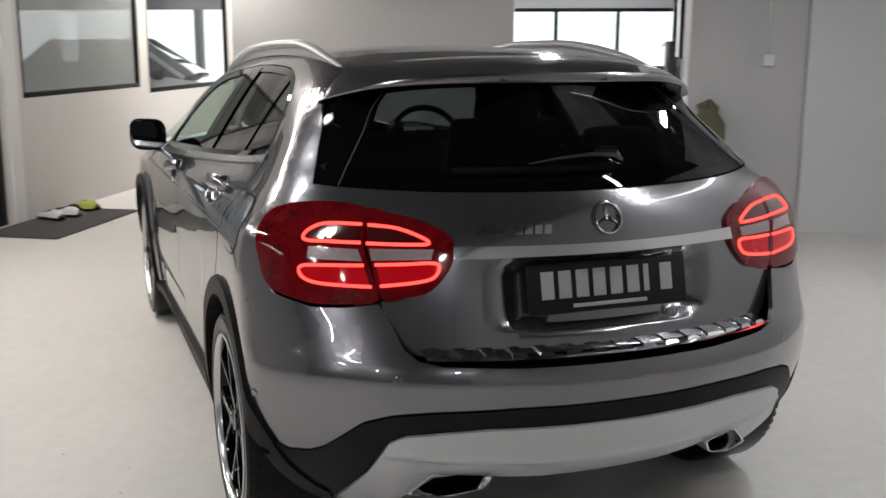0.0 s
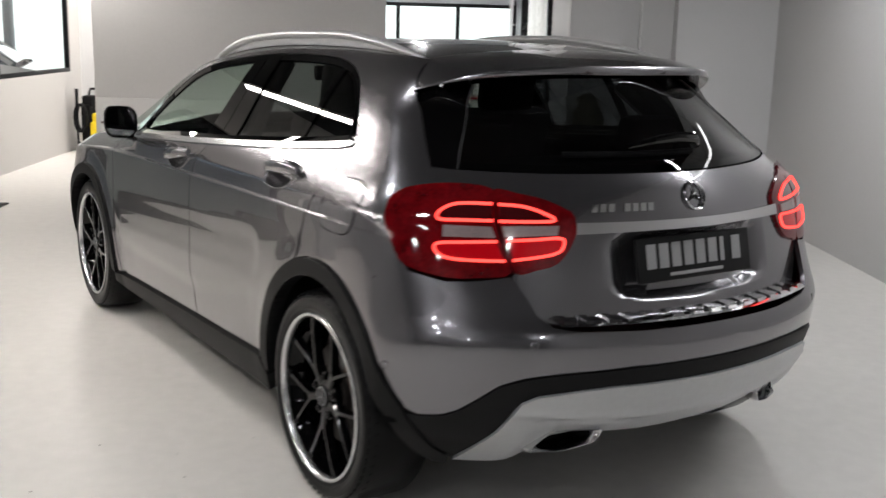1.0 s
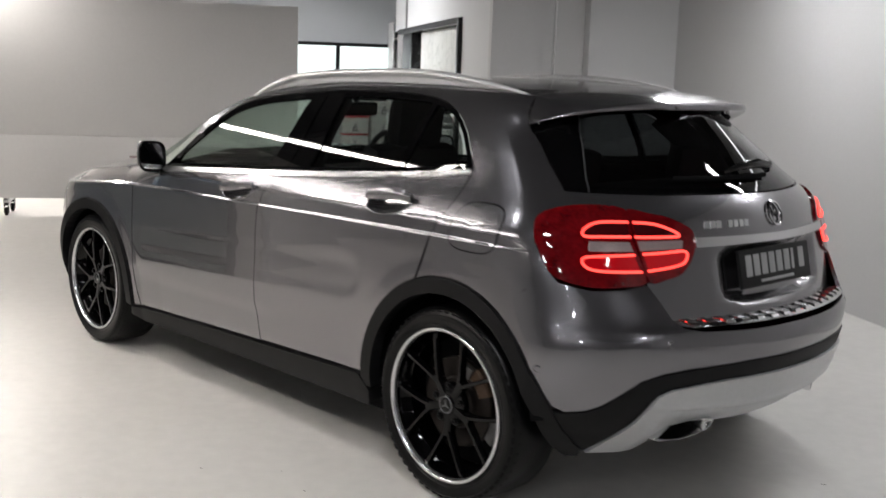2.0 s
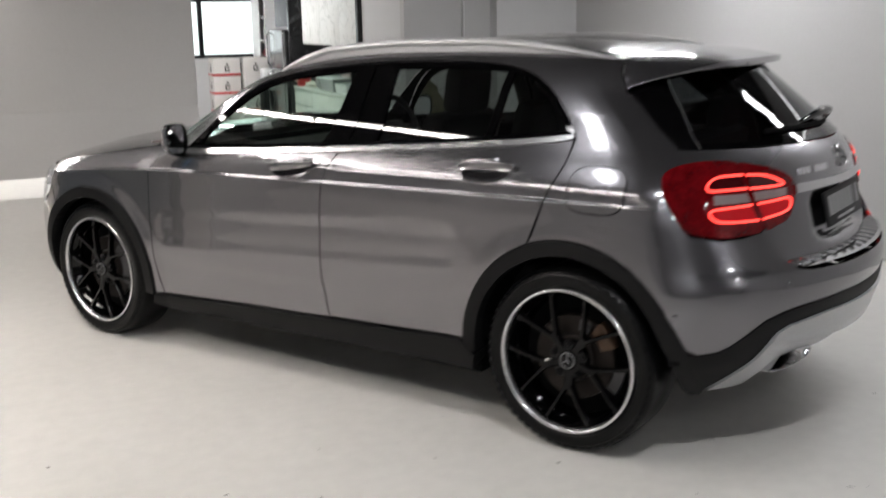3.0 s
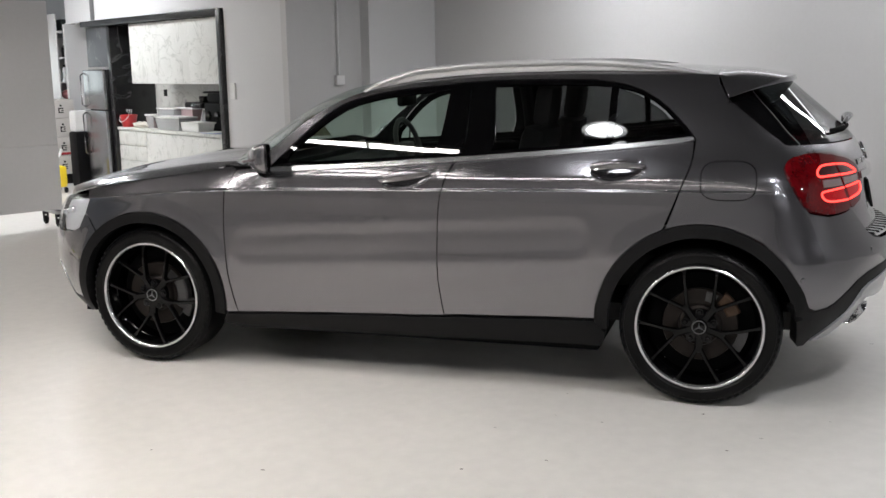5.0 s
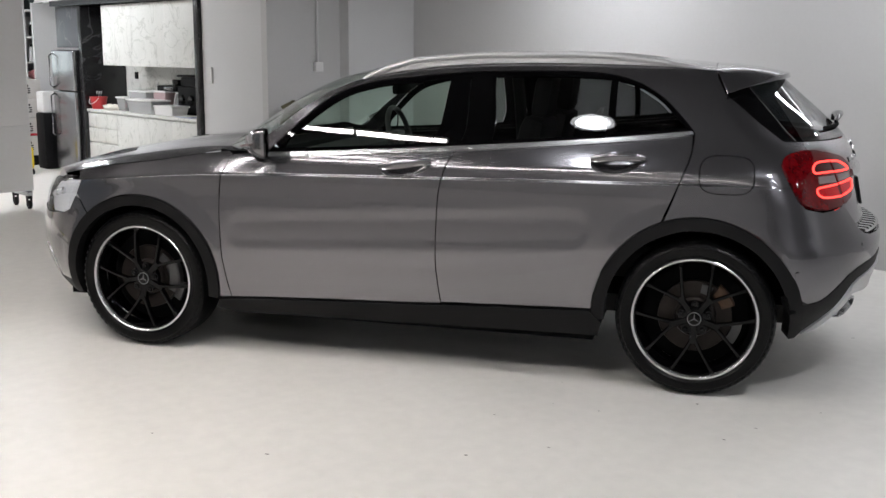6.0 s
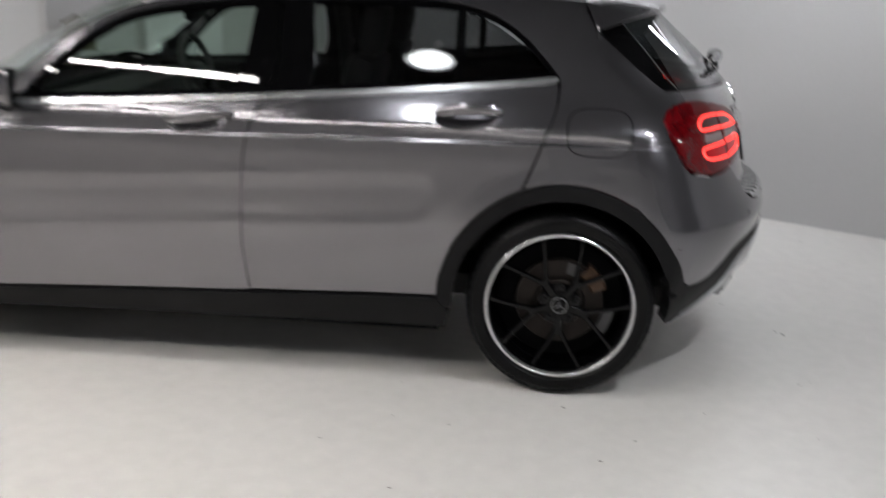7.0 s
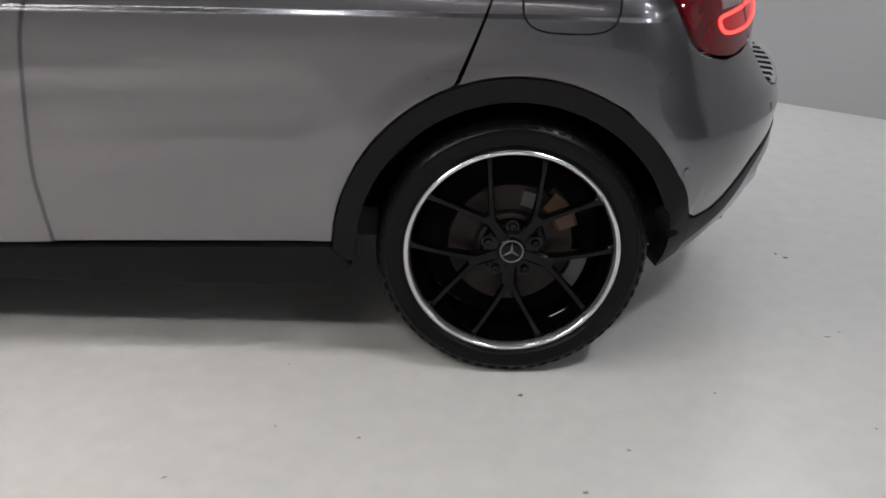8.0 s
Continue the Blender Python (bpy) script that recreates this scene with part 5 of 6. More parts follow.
# what lies beyond the left windows: a bright yard
slab("yard_wall", X_LEFT - 6.2, X_LEFT - 6.0, Y_OPEN + .2, 10.5, 0, CEILING, WALL_LIGHT, "pale wall along the yard", "wall")
bm = bmesh.new()
box(bm, X_LEFT - 16, X_LEFT - .3, 18.0, 18.1, -.1, 7.0)
tagged(part("backdrop", bm, DAYLIGHT, None, "", ROOM, flat=True), "blank bright daylight outside the window", "backdrop", "", "structure")
slab("yard_head", X_LEFT - 12, X_LEFT - .2, 14.6, 14.8, 1.98, 3.6, PALE, "pale blue-grey roller shutter head", "wall")
slab("yard_roof", X_LEFT - 12, X_LEFT - .2, 9.9, 14.6, 3.3, 3.4, PALE, "pale soffit over the yard", "ceiling")
slab("yard_post", -7.38, -7.24, 14.62, 14.78, 0, 1.98, surface("blue_grey_paint", (.10, .15, .17), .5), "blue-grey post of the yard opening", "post")
slab("yard_kerb", X_LEFT - 12, X_LEFT - .2, 14.5, 14.8, 0, .42, FRAME, "low dark wall under the yard opening", "wall")

# white car parked in the yard
parked = thing("parked_car", "white saloon car parked outside the window", "car", ROOM @ pose(X_LEFT - 2.35, 10.6, 0, 0, 0, -78))
car_white = surface("white_paint", (.72, .73, .74), .2, coat=1.0, spread=.02)
sect = [(-2.1, .55, .80), (-2.0, .78, .84), (-1.3, .86, .88), (-.9, .90, .88), (.9, .96, .88), (1.4, .88, .86), (2.0, .70, .80), (2.15, .5, .7)]
bm = bmesh.new()
rings = []
for y, z, w in sect:
    rings.append([bm.verts.new((w * c, y, zz)) for c, zz in ((-.92, .22), (-1, .40), (-1, z * .72), (-.94, z), (0, z + .03), (.94, z), (1, z * .72), (1, .40), (.92, .22))])
for a, b in zip(rings, rings[1:]):
    for i in range(8):
        bm.faces.new((a[i], a[i + 1], b[i + 1], b[i]))
bm.faces.new(rings[0])
bm.faces.new(rings[-1])
part("body", fixed(bm), car_white, parked)
bm = bmesh.new()
rings = []
for y, z0, z1, w in ((-1.35, .86, .90, .72), (-.75, .90, 1.40, .62), (.35, .94, 1.44, .62), (1.15, .93, .97, .74)):
    rings.append([bm.verts.new((x, y, z)) for x, z in ((-.80, z0), (-w, z1), (0, z1 + .03), (w, z1), (.80, z0))])
for a, b in zip(rings, rings[1:]):
    for i in range(4):
        bm.faces.new((a[i], a[i + 1], b[i + 1], b[i]))
part("cabin", fixed(bm), surface("white_car_glass", (.10, .13, .14), .05, coat=1.0), parked)
bm = bmesh.new()
for r in (-1, 1):
    tube(bm, [(r * .80, 1.10, .95), (r * .635, .36, 1.44), (r * .635, -.75, 1.41), (r * .76, -1.35, .89)], .035, 8)
    box(bm, min(r * .60, r * .66), max(r * .60, r * .66), -.75, .36, 1.40, 1.46, .02)
part("roof_frame", fixed(bm), car_white, parked)
for r in (-1, 1):
    bm = bmesh.new()
    box(bm, min(r * .86, r * 1.06), max(r * .86, r * 1.06), .72, .86, .93, 1.07, .05)
    part("door_mirror", fixed(bm), BLACK, parked)
    for y in (-1.35, 1.35):
        bm = bmesh.new()
        lathe(bm, [(r * d, q) for d, q in ((.70, .2), (.70, .31), (.86, .315), (.885, .29), (.87, .2), (.86, .001))], 32, "x", (0, y, .315))
        part("wheel", fixed(bm), RUBBER, parked)

# tall sack by the pillar
bm = bmesh.new()
lathe(bm, [(0, .01), (.01, .12), (.3, .14), (.6, .13), (.85, .12), (.93, .09), (.98, .10), (1.03, .02)], 28, "z")
for v in bm.verts:
    v.co += Vector((v.co.x, v.co.y, 0)) * .5 * noise.noise(v.co * 7) + Vector((0, 0, .03 * noise.noise(v.co * 13) if v.co.z > .1 else 0))
tagged(part("sack", fixed(bm), surface("khaki_cloth", (.13, .12, .075), .9, spread=.3, fine=90, bump=.3), None, "", ROOM @ pose(1.03, 4.98, 0)), "crumpled khaki sack standing at the wall", "sack")

# far end: bright window, shelf, cartons
slab("wall_far", -3.55, -1.30, 11.2, 11.4, 0, CEILING, WALL, "grey far wall", "wall")
slab("wall_far_low", -1.30, 1.62, 11.2, 11.4, 0, 1.08, WALL, "grey wall under the far window", "wall")
slab("wall_far_head", -1.30, 1.62, 11.2, 11.4, 1.90, CEILING, PALE, "pale grey roller blind box over the far window", "wall")
slab("wall_far_end", 1.04, 1.62, 11.2, 11.4, 1.08, 1.90, WALL_LIGHT, "light wall beside the far window", "wall")
slab("wall_far_side", -3.55, -3.40, 9.9, 11.2, 0, CEILING, WALL, "grey wall", "wall")
w3 = thing("window_3", "bright far window with dark frame", "window", ROOM, kind="structure")
for x0, x1, z0, z1, n in ((-1.3, 1.04, 1.08, 1.13, "window_sill"), (-1.3, 1.04, 1.85, 1.90, "window_head"), (-1.3, -1.24, 1.13, 1.85, "jamb"), (.98, 1.04, 1.13, 1.85, "jamb"), (-.64, -.58, 1.13, 1.85, "mullion"), (.20, .26, 1.13, 1.85, "mullion")):
    bm = bmesh.new()
    box(bm, x0, x1, 11.20, 11.27, z0, z1, .004)
    part(n, bm, FRAME, w3)
pane(-1.24, 11.235, .98, 11.235, 1.13, 1.85, GLASS_CLEAR, w3)
bm = bmesh.new()
box(bm, -4.0, 3.0, 12.4, 12.5, -.1, 4.0)
tagged(part("backdrop", bm, DAYLIGHT, None, "", ROOM, flat=True), "blank bright daylight outside the far window", "backdrop", "", "structure")


def carton(x, y, z, w, d, h, stripe, turn, label):
    c = thing("carton", label, "carton", ROOM @ pose(x, y, z, 0, 0, turn), "stacked cartons")
    bm = bmesh.new()
    box(bm, -w / 2, w / 2, -d / 2, d / 2, 0, h, .006)
    part("box", bm, CARTON, c)
    bm = bmesh.new()
    box(bm, -w / 2 - .001, w / 2 + .001, -.03, .03, h - .02, h + .0015)
    part("tape", bm, surface("parcel_tape", (.50, .42, .30), .3, spread=.05), c)
    if stripe:
        bm = bmesh.new()
        box(bm, -w / 2 - .002, w / 2 + .002, -d / 2 - .002, d / 2 + .002, .01, .04)
        part("stripe", bm, RED, c, "red stripe")
    zc = h * .42
    marks = ((-.034, .034, -.034, -.020), (-.034, .034, .020, .034), (-.034, -.018, -.020, .020), (.006, .034, -.008, .006), (-.012, .014, .050, .074))
    for u0, u1, z0, z1 in marks:
        bm = bmesh.new()
        box(bm, u0, u1, -d / 2 - .003, -d / 2 - .0005, zc + z0, zc + z1, .001)
        part("print", bm, BLACK, c, "black printed mark")
        bm = bmesh.new()
        box(bm, -w / 2 - .003, -w / 2 - .0005, -u1, -u0, zc + z0, zc + z1, .001)
        part("print", bm, BLACK, c, "black printed mark")
    return c


for k in range(4):
    carton(.79, 10.58, .13 + .242 * k, .34, .34, .24, k == 1, (-2, 1, 2, -1)[k], "grey-white carton with black print in a tall stack")
    carton(.40, 10.62, .13 + .242 * k, .36, .34, .24, k in (1, 2, 3), (1, -2, 0, 2)[k], "white carton with red stripe in a tall stack")
bm = bmesh.new()
box(bm, .20, .97, 10.42, 10.78, 0, .129, .01)
tagged(part("pallet", bm, BLACK, None, "", ROOM, flat=True), "low dark pallet under the stacked cartons", "pallet")

shelf = thing("shelf", "narrow white wall shelf with bottles", "shelf", ROOM)
for z in (1.06, 1.30, 1.62, 1.96):
    bm = bmesh.new()
    box(bm, .97, 1.34, 10.80, 11.195, z, z + .022, .003)
    part("board", bm, WHITE_PL, shelf)
for x in (.95, 1.34):
    bm = bmesh.new()
    box(bm, x, x + .02, 10.80, 11.19, 0, 2.2, .003)
    part("upright", bm, WHITE_PL, shelf)
for k, (x, z, h, mt, lb) in enumerate(((1.06, 1.322, .22, WHITE_PL, "white bottle"), (1.15, 1.322, .24, CLEAR_PL, "cloudy bottle"), (1.24, 1.322, .20, WHITE_PL, "white bottle"), (1.08, 1.642, .18, BLACK, "dark bottle"), (1.18, 1.642, .15, surface("brown_bottle", (.15, .06, .03), .3), "brown bottle"), (1.30, 1.642, .17, RED, "red bottle"))):
    b = thing("bottle", lb + " standing on the white shelf", "bottle", ROOM @ pose(x, 10.88, z), "bottles on the shelf")
    bm = bmesh.new()
    lathe(bm, [(0, .001), (0, .030), (.01, .034), (h * .65, .034), (h * .8, .016), (h * .86, .013)], 16, "z")
    part("bottle_body", fixed(bm), mt, b)
    bm = bmesh.new()
    lathe(bm, [(h * .86, .016), (h, .016), (h, .001)], 12, "z")
    part("cap", fixed(bm), WHITE_PL if mt is not WHITE_PL else BLACK, b)
bm = bmesh.new()
bmesh.ops.create_icosphere(bm, subdivisions=3, radius=.12)
for v in bm.verts:
    v.co = Vector((v.co.x * 1.1, v.co.y, v.co.z * .6)) * (1 + .15 * noise.noise(v.co * 9)) + Vector((0, 0, .062))
sb = bmesh.new()
box(sb, -.10, .10, -.10, .10, 0, .15, .012)
tagged(part("storage_box", sb, surface("dark_green_plastic", (.02, .03, .028), .5, spread=.2), None, "", ROOM @ pose(1.14, 10.95, 1.983, 0, 0, 8)), "small dark green box on the top shelf", "box")
tagged(part("cloth", bm, surface("pink_cloth", (.42, .16, .17), .9, spread=.2), None, "", ROOM @ pose(1.14, 10.9, 1.085)), "crumpled pink cloth on the lowest shelf", "cloth")

# movable partition on castors
board = thing("partition_board", "large grey partition board standing on castors", "partition", ROOM @ pose(-2.11, 6.76, 0))
for z0, z1, n in ((.175, .7825, "lower_panel"), (.784, 2.10, "upper_panel")):
    bm = bmesh.new()
    box(bm, -1.42, 1.42, -.03, .03, z0, z1, .004)
    part(n, bm, BOARD, board)
for x in (-1.36, 1.38):
    bm = bmesh.new()
    box(bm, x - .025, x + .025, -.03, .36, .125, .172, .004)
    foot = part("foot", bm, STEEL, board)
    for y in (0.0, .32):
        bm = bmesh.new()
        lathe(bm, [(-.014, .001), (-.014, .036), (-.010, .042), (.010, .042), (.014, .036), (.014, .001)], 20, "x", (x, y, .042))
        box(bm, x - .022, x - .016, y - .02, y + .02, .03, .10)
        box(bm, x + .016, x + .022, y - .02, y + .02, .03, .10)
        box(bm, x - .022, x + .022, y - .025, y + .025, .098, .128)
        part("castor", fixed(bm), BLACK, board, "black castor")

# pressure washer
pw = thing("pressure_washer", "yellow and black pressure washer standing by the wall", "pressure washer", ROOM @ pose(-4.19, 8.85, 0, 0, 0, -6))
bm = bmesh.new()
box(bm, .0, .12, -.12, .12, .08, .36, .035)
box(bm, .02, .11, -.10, .10, .34, .46, .03)
part("housing", fixed(bm), YELLOW, pw)
bm = bmesh.new()
box(bm, -.13, .13, -.15, .15, .03, .12, .03)
box(bm, -.11, .01, -.11, .11, .10, .56, .035)
box(bm, -.10, .03, -.09, .09, .52, .66, .03)
part("base", fixed(bm), BLACK, pw)
for x in (-.13, .13):
    bm = bmesh.new()
    lathe(bm, [(-.02, .001), (-.02, .08), (.02, .08), (.02, .001)], 24, "x", (x, .12, .08))
    part("wheel", fixed(bm), BLACK, pw)
bm = bmesh.new()
tube(bm, [(-.08, .08, .5), (-.08, .10, .68), (-.06, .10, .73), (.02, .10, .73), (.04, .10, .68), (.04, .08, .45)], .016, 8)
part("handle", fixed(bm), BLACK, pw)
bm = bmesh.new()
for k in range(5):
    tube(bm, [(-.09 + .07 * math.cos(a), -.17 + .022 * k, .40 + .16 * math.sin(a)) for a in [2 * math.pi * i / 20 for i in range(21)]], .014, 6, cap=False)
part("hose", fixed(bm), BLACK, pw, "coiled black hose")
bm = bmesh.new()
tube(bm, [(-.12, -.17, .06), (-.13, -.15, .45), (-.13, -.14, .74)], [.014, .016, .022], 8)
part("lance", fixed(bm), BLACK, pw)

# mat with shoes
bm = bmesh.new()
box(bm, X_LEFT + .03, -3.77, 3.68, 5.02, 0, .012, .004)
tagged(part("door_mat", bm, MAT, None, "", ROOM, flat=True), "dark grey rubber mat on the floor", "mat")


def shoe(x, y, turn, upper, sole, label):
    s = thing("shoe", label, "shoe", ROOM @ pose(x, y, .0125, 0, 0, turn), "shoes on the mat")
    prof = ((-.135, .035, .055), (-.10, .042, .085), (-.04, .040, .088), (.02, .042, .062), (.08, .048, .050), (.12, .040, .042), (.145, .016, .030))
    bm = bmesh.new()
    rings = []
    for yy, w, h in prof:
        rings.append([bm.verts.new((w * math.cos(a), yy, .02 + max(math.sin(a), -.0) * (h - .02))) for a in [math.pi * i / 10 for i in range(11)]])
    for a, b in zip(rings, rings[1:]):
        for i in range(10):
            bm.faces.new((a[i], a[i + 1], b[i + 1], b[i]))
    part("upper", fixed(bm), upper, s)
    bm = bmesh.new()
    ring = [(w * 1.06, yy) for yy, w, h in prof] + [(-w * 1.06, yy) for yy, w, h in prof[::-1]]
    lo = [bm.verts.new((a, b, 0)) for a, b in ring]
    hi = [bm.verts.new((a, b, .024)) for a, b in ring]
    for i in range(len(ring)):
        bm.faces.new((lo[i], lo[(i + 1) % len(ring)], hi[(i + 1) % len(ring)], hi[i]))
    bm.faces.new(lo)
    bm.faces.new(hi)
    part("sole", fixed(bm), sole, s)
    bm = bmesh.new()
    for k in range(3):
        tube(bm, [(-.022, .0 + .022 * k, .074 - .006 * k), (0, .0 + .022 * k, .081 - .007 * k), (.022, .0 + .022 * k, .074 - .006 * k)], .003, 5)
    part("laces", fixed(bm), sole, s)


LIME = surface("lime_fabric", (.50, .55, .10), .8, spread=.1)
shoe(-4.26, 4.42, 70, WHITE_PL, BLACK, "white trainer with dark sole on the mat")
shoe(-4.22, 4.56, 95, WHITE_PL, BLACK, "white trainer with dark sole on the mat")
shoe(-4.27, 4.71, 80, BLACK, WHITE_PL, "black trainer on the mat")
shoe(-4.25, 4.84, 110, LIME, BLACK, "lime yellow trainer beside the mat's edge")
shoe(-4.24, 4.95, 75, LIME, BLACK, "lime yellow trainer beside the mat's edge")

# conduit and switches
cond = thing("conduit", "white wall conduit with socket box", "conduit", ROOM)
bm = bmesh.new()
tube(bm, [(1.48, 5.205, CEILING), (1.48, 5.205, 1.38)], .012, 10)
part("pipe", fixed(bm), WHITE_PL, cond)
bm = bmesh.new()
box(bm, 1.435, 1.525, 5.170, 5.219, 1.29, 1.38, .006)
part("socket_box", bm, WHITE_PL, cond)
bm = bmesh.new()
box(bm, .862, .879, 6.10, 6.20, 1.16, 1.32, .005)
tagged(part("wall_switch", bm, WHITE_PL, None, "", ROOM, flat=True), "small white wall switch", "switch")

# kitchen
XF = .90
kit = thing("kitchen_surround", "black marble surround of the kitchenette", "kitchen surround", ROOM)
for n, x0, x1, y0, y1, z0, z1 in (("side_post", XF - .06, 1.60, 6.29, 6.37, 0, 2.05), ("head", XF - .06, 1.60, 6.37, 9.72, 1.985, 2.05), ("tall_panel", XF - .02, 1.60, 8.98, 9.06, 0, 1.98), ("back_panel", 1.42, 1.60, 6.40, 8.975, .795, 1.305)):
    bm = bmesh.new()
    box(bm, x0, x1, y0, y1, z0, z1, .003)
    part(n, bm, BLACK_MARBLE if n != "back_panel" else MARBLE, kit)
for y in (6.75, 7.25, 7.75, 8.25):
    bm = bmesh.new()
    lathe(bm, [(1.975, .001), (1.975, .035), (1.986, .045)], 20, "z", (1.05, y, 0))
    part("downlight", fixed(bm), WHITE_PL, kit)
cab = thing("wall_cabinet", "white marble-fronted wall cabinet", "cabinet", ROOM)
bm = bmesh.new()
box(bm, XF + .03, 1.55, 6.39, 8.50, 1.31, 1.975, .003)
part("body", bm, MARBLE, cab)
for y0, y1 in ((6.392, 7.0945), (7.0955, 7.7985), (7.7995, 8.498)):
    bm = bmesh.new()
    box(bm, XF + .008, XF + .028, y0, y1, 1.305, 1.972, .002)
    part("door", bm, MARBLE, cab)
base = thing("base_cabinet", "white marble-fronted base cabinet with drawers", "cabinet", ROOM)
bm = bmesh.new()
box(bm, XF + .04, 1.52, 6.39, 8.97, .08, .755, .002)
part("body", bm, MARBLE, base)
for z0, z1 in ((.085, .40), (.408, .57), (.578, .748)):
    bm = bmesh.new()
    box(bm, XF + .012, XF + .036, 8.25, 8.965, z0, z1, .003)
    part("drawer", bm, MARBLE, base)
for y0, y1 in ((6.395, 7.0125), (7.0135, 7.6325), (7.6335, 8.242)):
    bm = bmesh.new()
    box(bm, XF + .012, XF + .036, y0, y1, .085, .748, .003)
    part("door", bm, MARBLE, base)
bm = bmesh.new()
box(bm, XF + .06, 1.5, 6.40, 8.96, 0, .08)
part("plinth", bm, FRAME, base, flat=True)
bm = bmesh.new()
box(bm, XF, 1.55, 6.38, 8.975, .757, .79, .004)
tagged(part("worktop", bm, MARBLE, None, "", ROOM), "white marble worktop with kitchen clutter", "worktop")

fridge = thing("fridge", "stainless steel two-door fridge", "fridge", ROOM)
bm = bmesh.new()
box(bm, XF - .02, 1.55, 9.08, 9.68, .03, 1.47, .01)
part("body", bm, BLACK, fridge)
for z0, z1 in ((.05, .98), (.99, 1.465)):
    bm = bmesh.new()
    box(bm, XF - .09, XF - .024, 9.082, 9.678, z0, z1, .012)
    d = part("door", bm, STEEL, fridge)
    bm = bmesh.new()
    zz = (z0 + .03, z0 + .44) if z0 > .5 else (z1 - .55, z1 - .03)
    tube(bm, [(XF - .09, 9.655, zz[0]), (XF - .13, 9.655, zz[0] + .03), (XF - .13, 9.655, zz[1] - .03), (XF - .09, 9.655, zz[1])], .010, 8)
    part("handle", fixed(bm), STEEL, d)
over = thing("overhead_cabinet", "grey marble-front cabinet above the fridge", "cabinet", ROOM)
bm = bmesh.new()
box(bm, XF + .0, 1.55, 9.07, 9.70, 1.50, 1.98, .003)
part("body", bm, marbled("grey_marble", (.055, .058, .065), (.16, .16, .165), 1.4, .008), over)
slab("panel_far", 1.0, 1.62, 10.62, 10.68, 0, 2.06, WALL_LIGHT, "light panel beside the fridge", "panel")

# clutter on the worktop
bk = thing("bucket", "red plastic bucket with white handle on the worktop", "bucket", ROOM @ pose(1.0, 8.86, .791))
bm = bmesh.new()
lathe(bm, [(.004, .001), (0, .075), (.13, .100), (.14, .106), (.132, .100), (.01, .070), (.01, .001)], 28, "z")
part("pail", fixed(bm), RED, bk)
bm = bmesh.new()
tube(bm, [(-.05 - .05 * math.sin(a), .103 * math.cos(a), .13 - .07 * math.sin(a)) for a in [math.pi * i / 12 for i in range(13)]], .004, 6)
part("bail", fixed(bm), WHITE_PL, bk)


CLOUDY = pane_of("cloudy_tub", (.62, .64, .66), rough=.2, film=(.85, .86, .88), cover=.34)


def crate(x, y, z, w, d, h, label, mt, lid=True):
    c = thing("storage_box", label, "storage box", ROOM @ pose(x, y, z), "boxes on the worktop")
    bm = bmesh.new()
    box(bm, -w / 2, w / 2, -d / 2, d / 2, 0, h, .012)
    for v in bm.verts:                    # walls lean outwards to the rim
        k = .88 + .12 * v.co.z / h
        v.co.x, v.co.y = v.co.x * k, v.co.y * k
    part("tub", fixed(bm), mt, c)
    if mt is CLOUDY:
        pick = random.Random(int(y * 100))
        for k in range(4):
            a, b, e = pick.uniform(.02, .05), d * pick.uniform(.06, .11), h * pick.uniform(.25, .6)
            v = d * (-.33 + .22 * k)
            bm = bmesh.new()
            box(bm, -w * .28, -w * .28 + a * 2, v - b, v + b, .004, e, .006)
            part("content", fixed(bm), pick.choice((BLACK, WHITE_PL, STEEL, RED if k == 1 else BLACK)), c, "small article seen through the cloudy wall")
    bm = bmesh.new()
    box(bm, -w / 2 - .008, w / 2 + .008, -d / 2 - .008, d / 2 + .008, h + .001, h + .018, .005)
    part("lid" if lid else "rim", bm, WHITE_PL, c)
    return c


crate(1.12, 8.33, .791, .22, .20, .14, "small cloudy plastic box with white lid", CLOUDY)
crate(1.20, 8.02, .791, .28, .42, .22, "cloudy plastic storage box with white lid", CLOUDY)
crate(1.02, 7.70, .791, .22, .58, .135, "long cloudy plastic storage box with white lid", CLOUDY)
crate(1.24, 7.72, .791, .18, .34, .225, "pale pink storage box with white lid", surface("pale_pink", (.36, .26, .27), .4))
crate(1.04, 7.24, .791, .20, .42, .085, "white plastic tray on the worktop", WHITE_PL)
lid = thing("box_lid", "spare cloudy lid leaning on the machine", "lid", ROOM @ pose(1.20, 7.36, .80, 0, 16, 0))
bm = bmesh.new()
box(bm, -.006, .006, -.14, .14, 0, .23, .005)
part("plate", fixed(bm), CLOUDY, lid)
bm = bmesh.new()
for u0, u1, v0, v1 in ((-.14, .14, .215, .23), (-.14, .14, 0, .015), (-.14, -.125, .015, .215), (.125, .14, .015, .215)):
    box(bm, -.012, -.005, u0, u1, v0, v1, .002)
part("rim", bm, WHITE_PL, lid)
cm = thing("coffee_machine", "black coffee machine on the worktop", "coffee machine", ROOM @ pose(1.30, 7.62, .791))
for n, b in (("base", (-.10, .10, -.20, .20, 0, .05)), ("column", (-.02, .10, -.20, .06, .05, .30)), ("head", (-.10, .10, -.20, .20, .24, .30))):
    bm = bmesh.new()
    box(bm, *b, .015)
    part(n, fixed(bm), BLACK, cm)
bm = bmesh.new()
tube(bm, [(-.06, .12, .18), (-.06, .12, .25)], .022, 12)
part("spout", fixed(bm), STEEL, cm)
bm = bmesh.new()
box(bm, -.108, -.101, -.17, .03, .255, .288, .002)
part("front_panel", bm, STEEL, cm, "bright metal front panel")
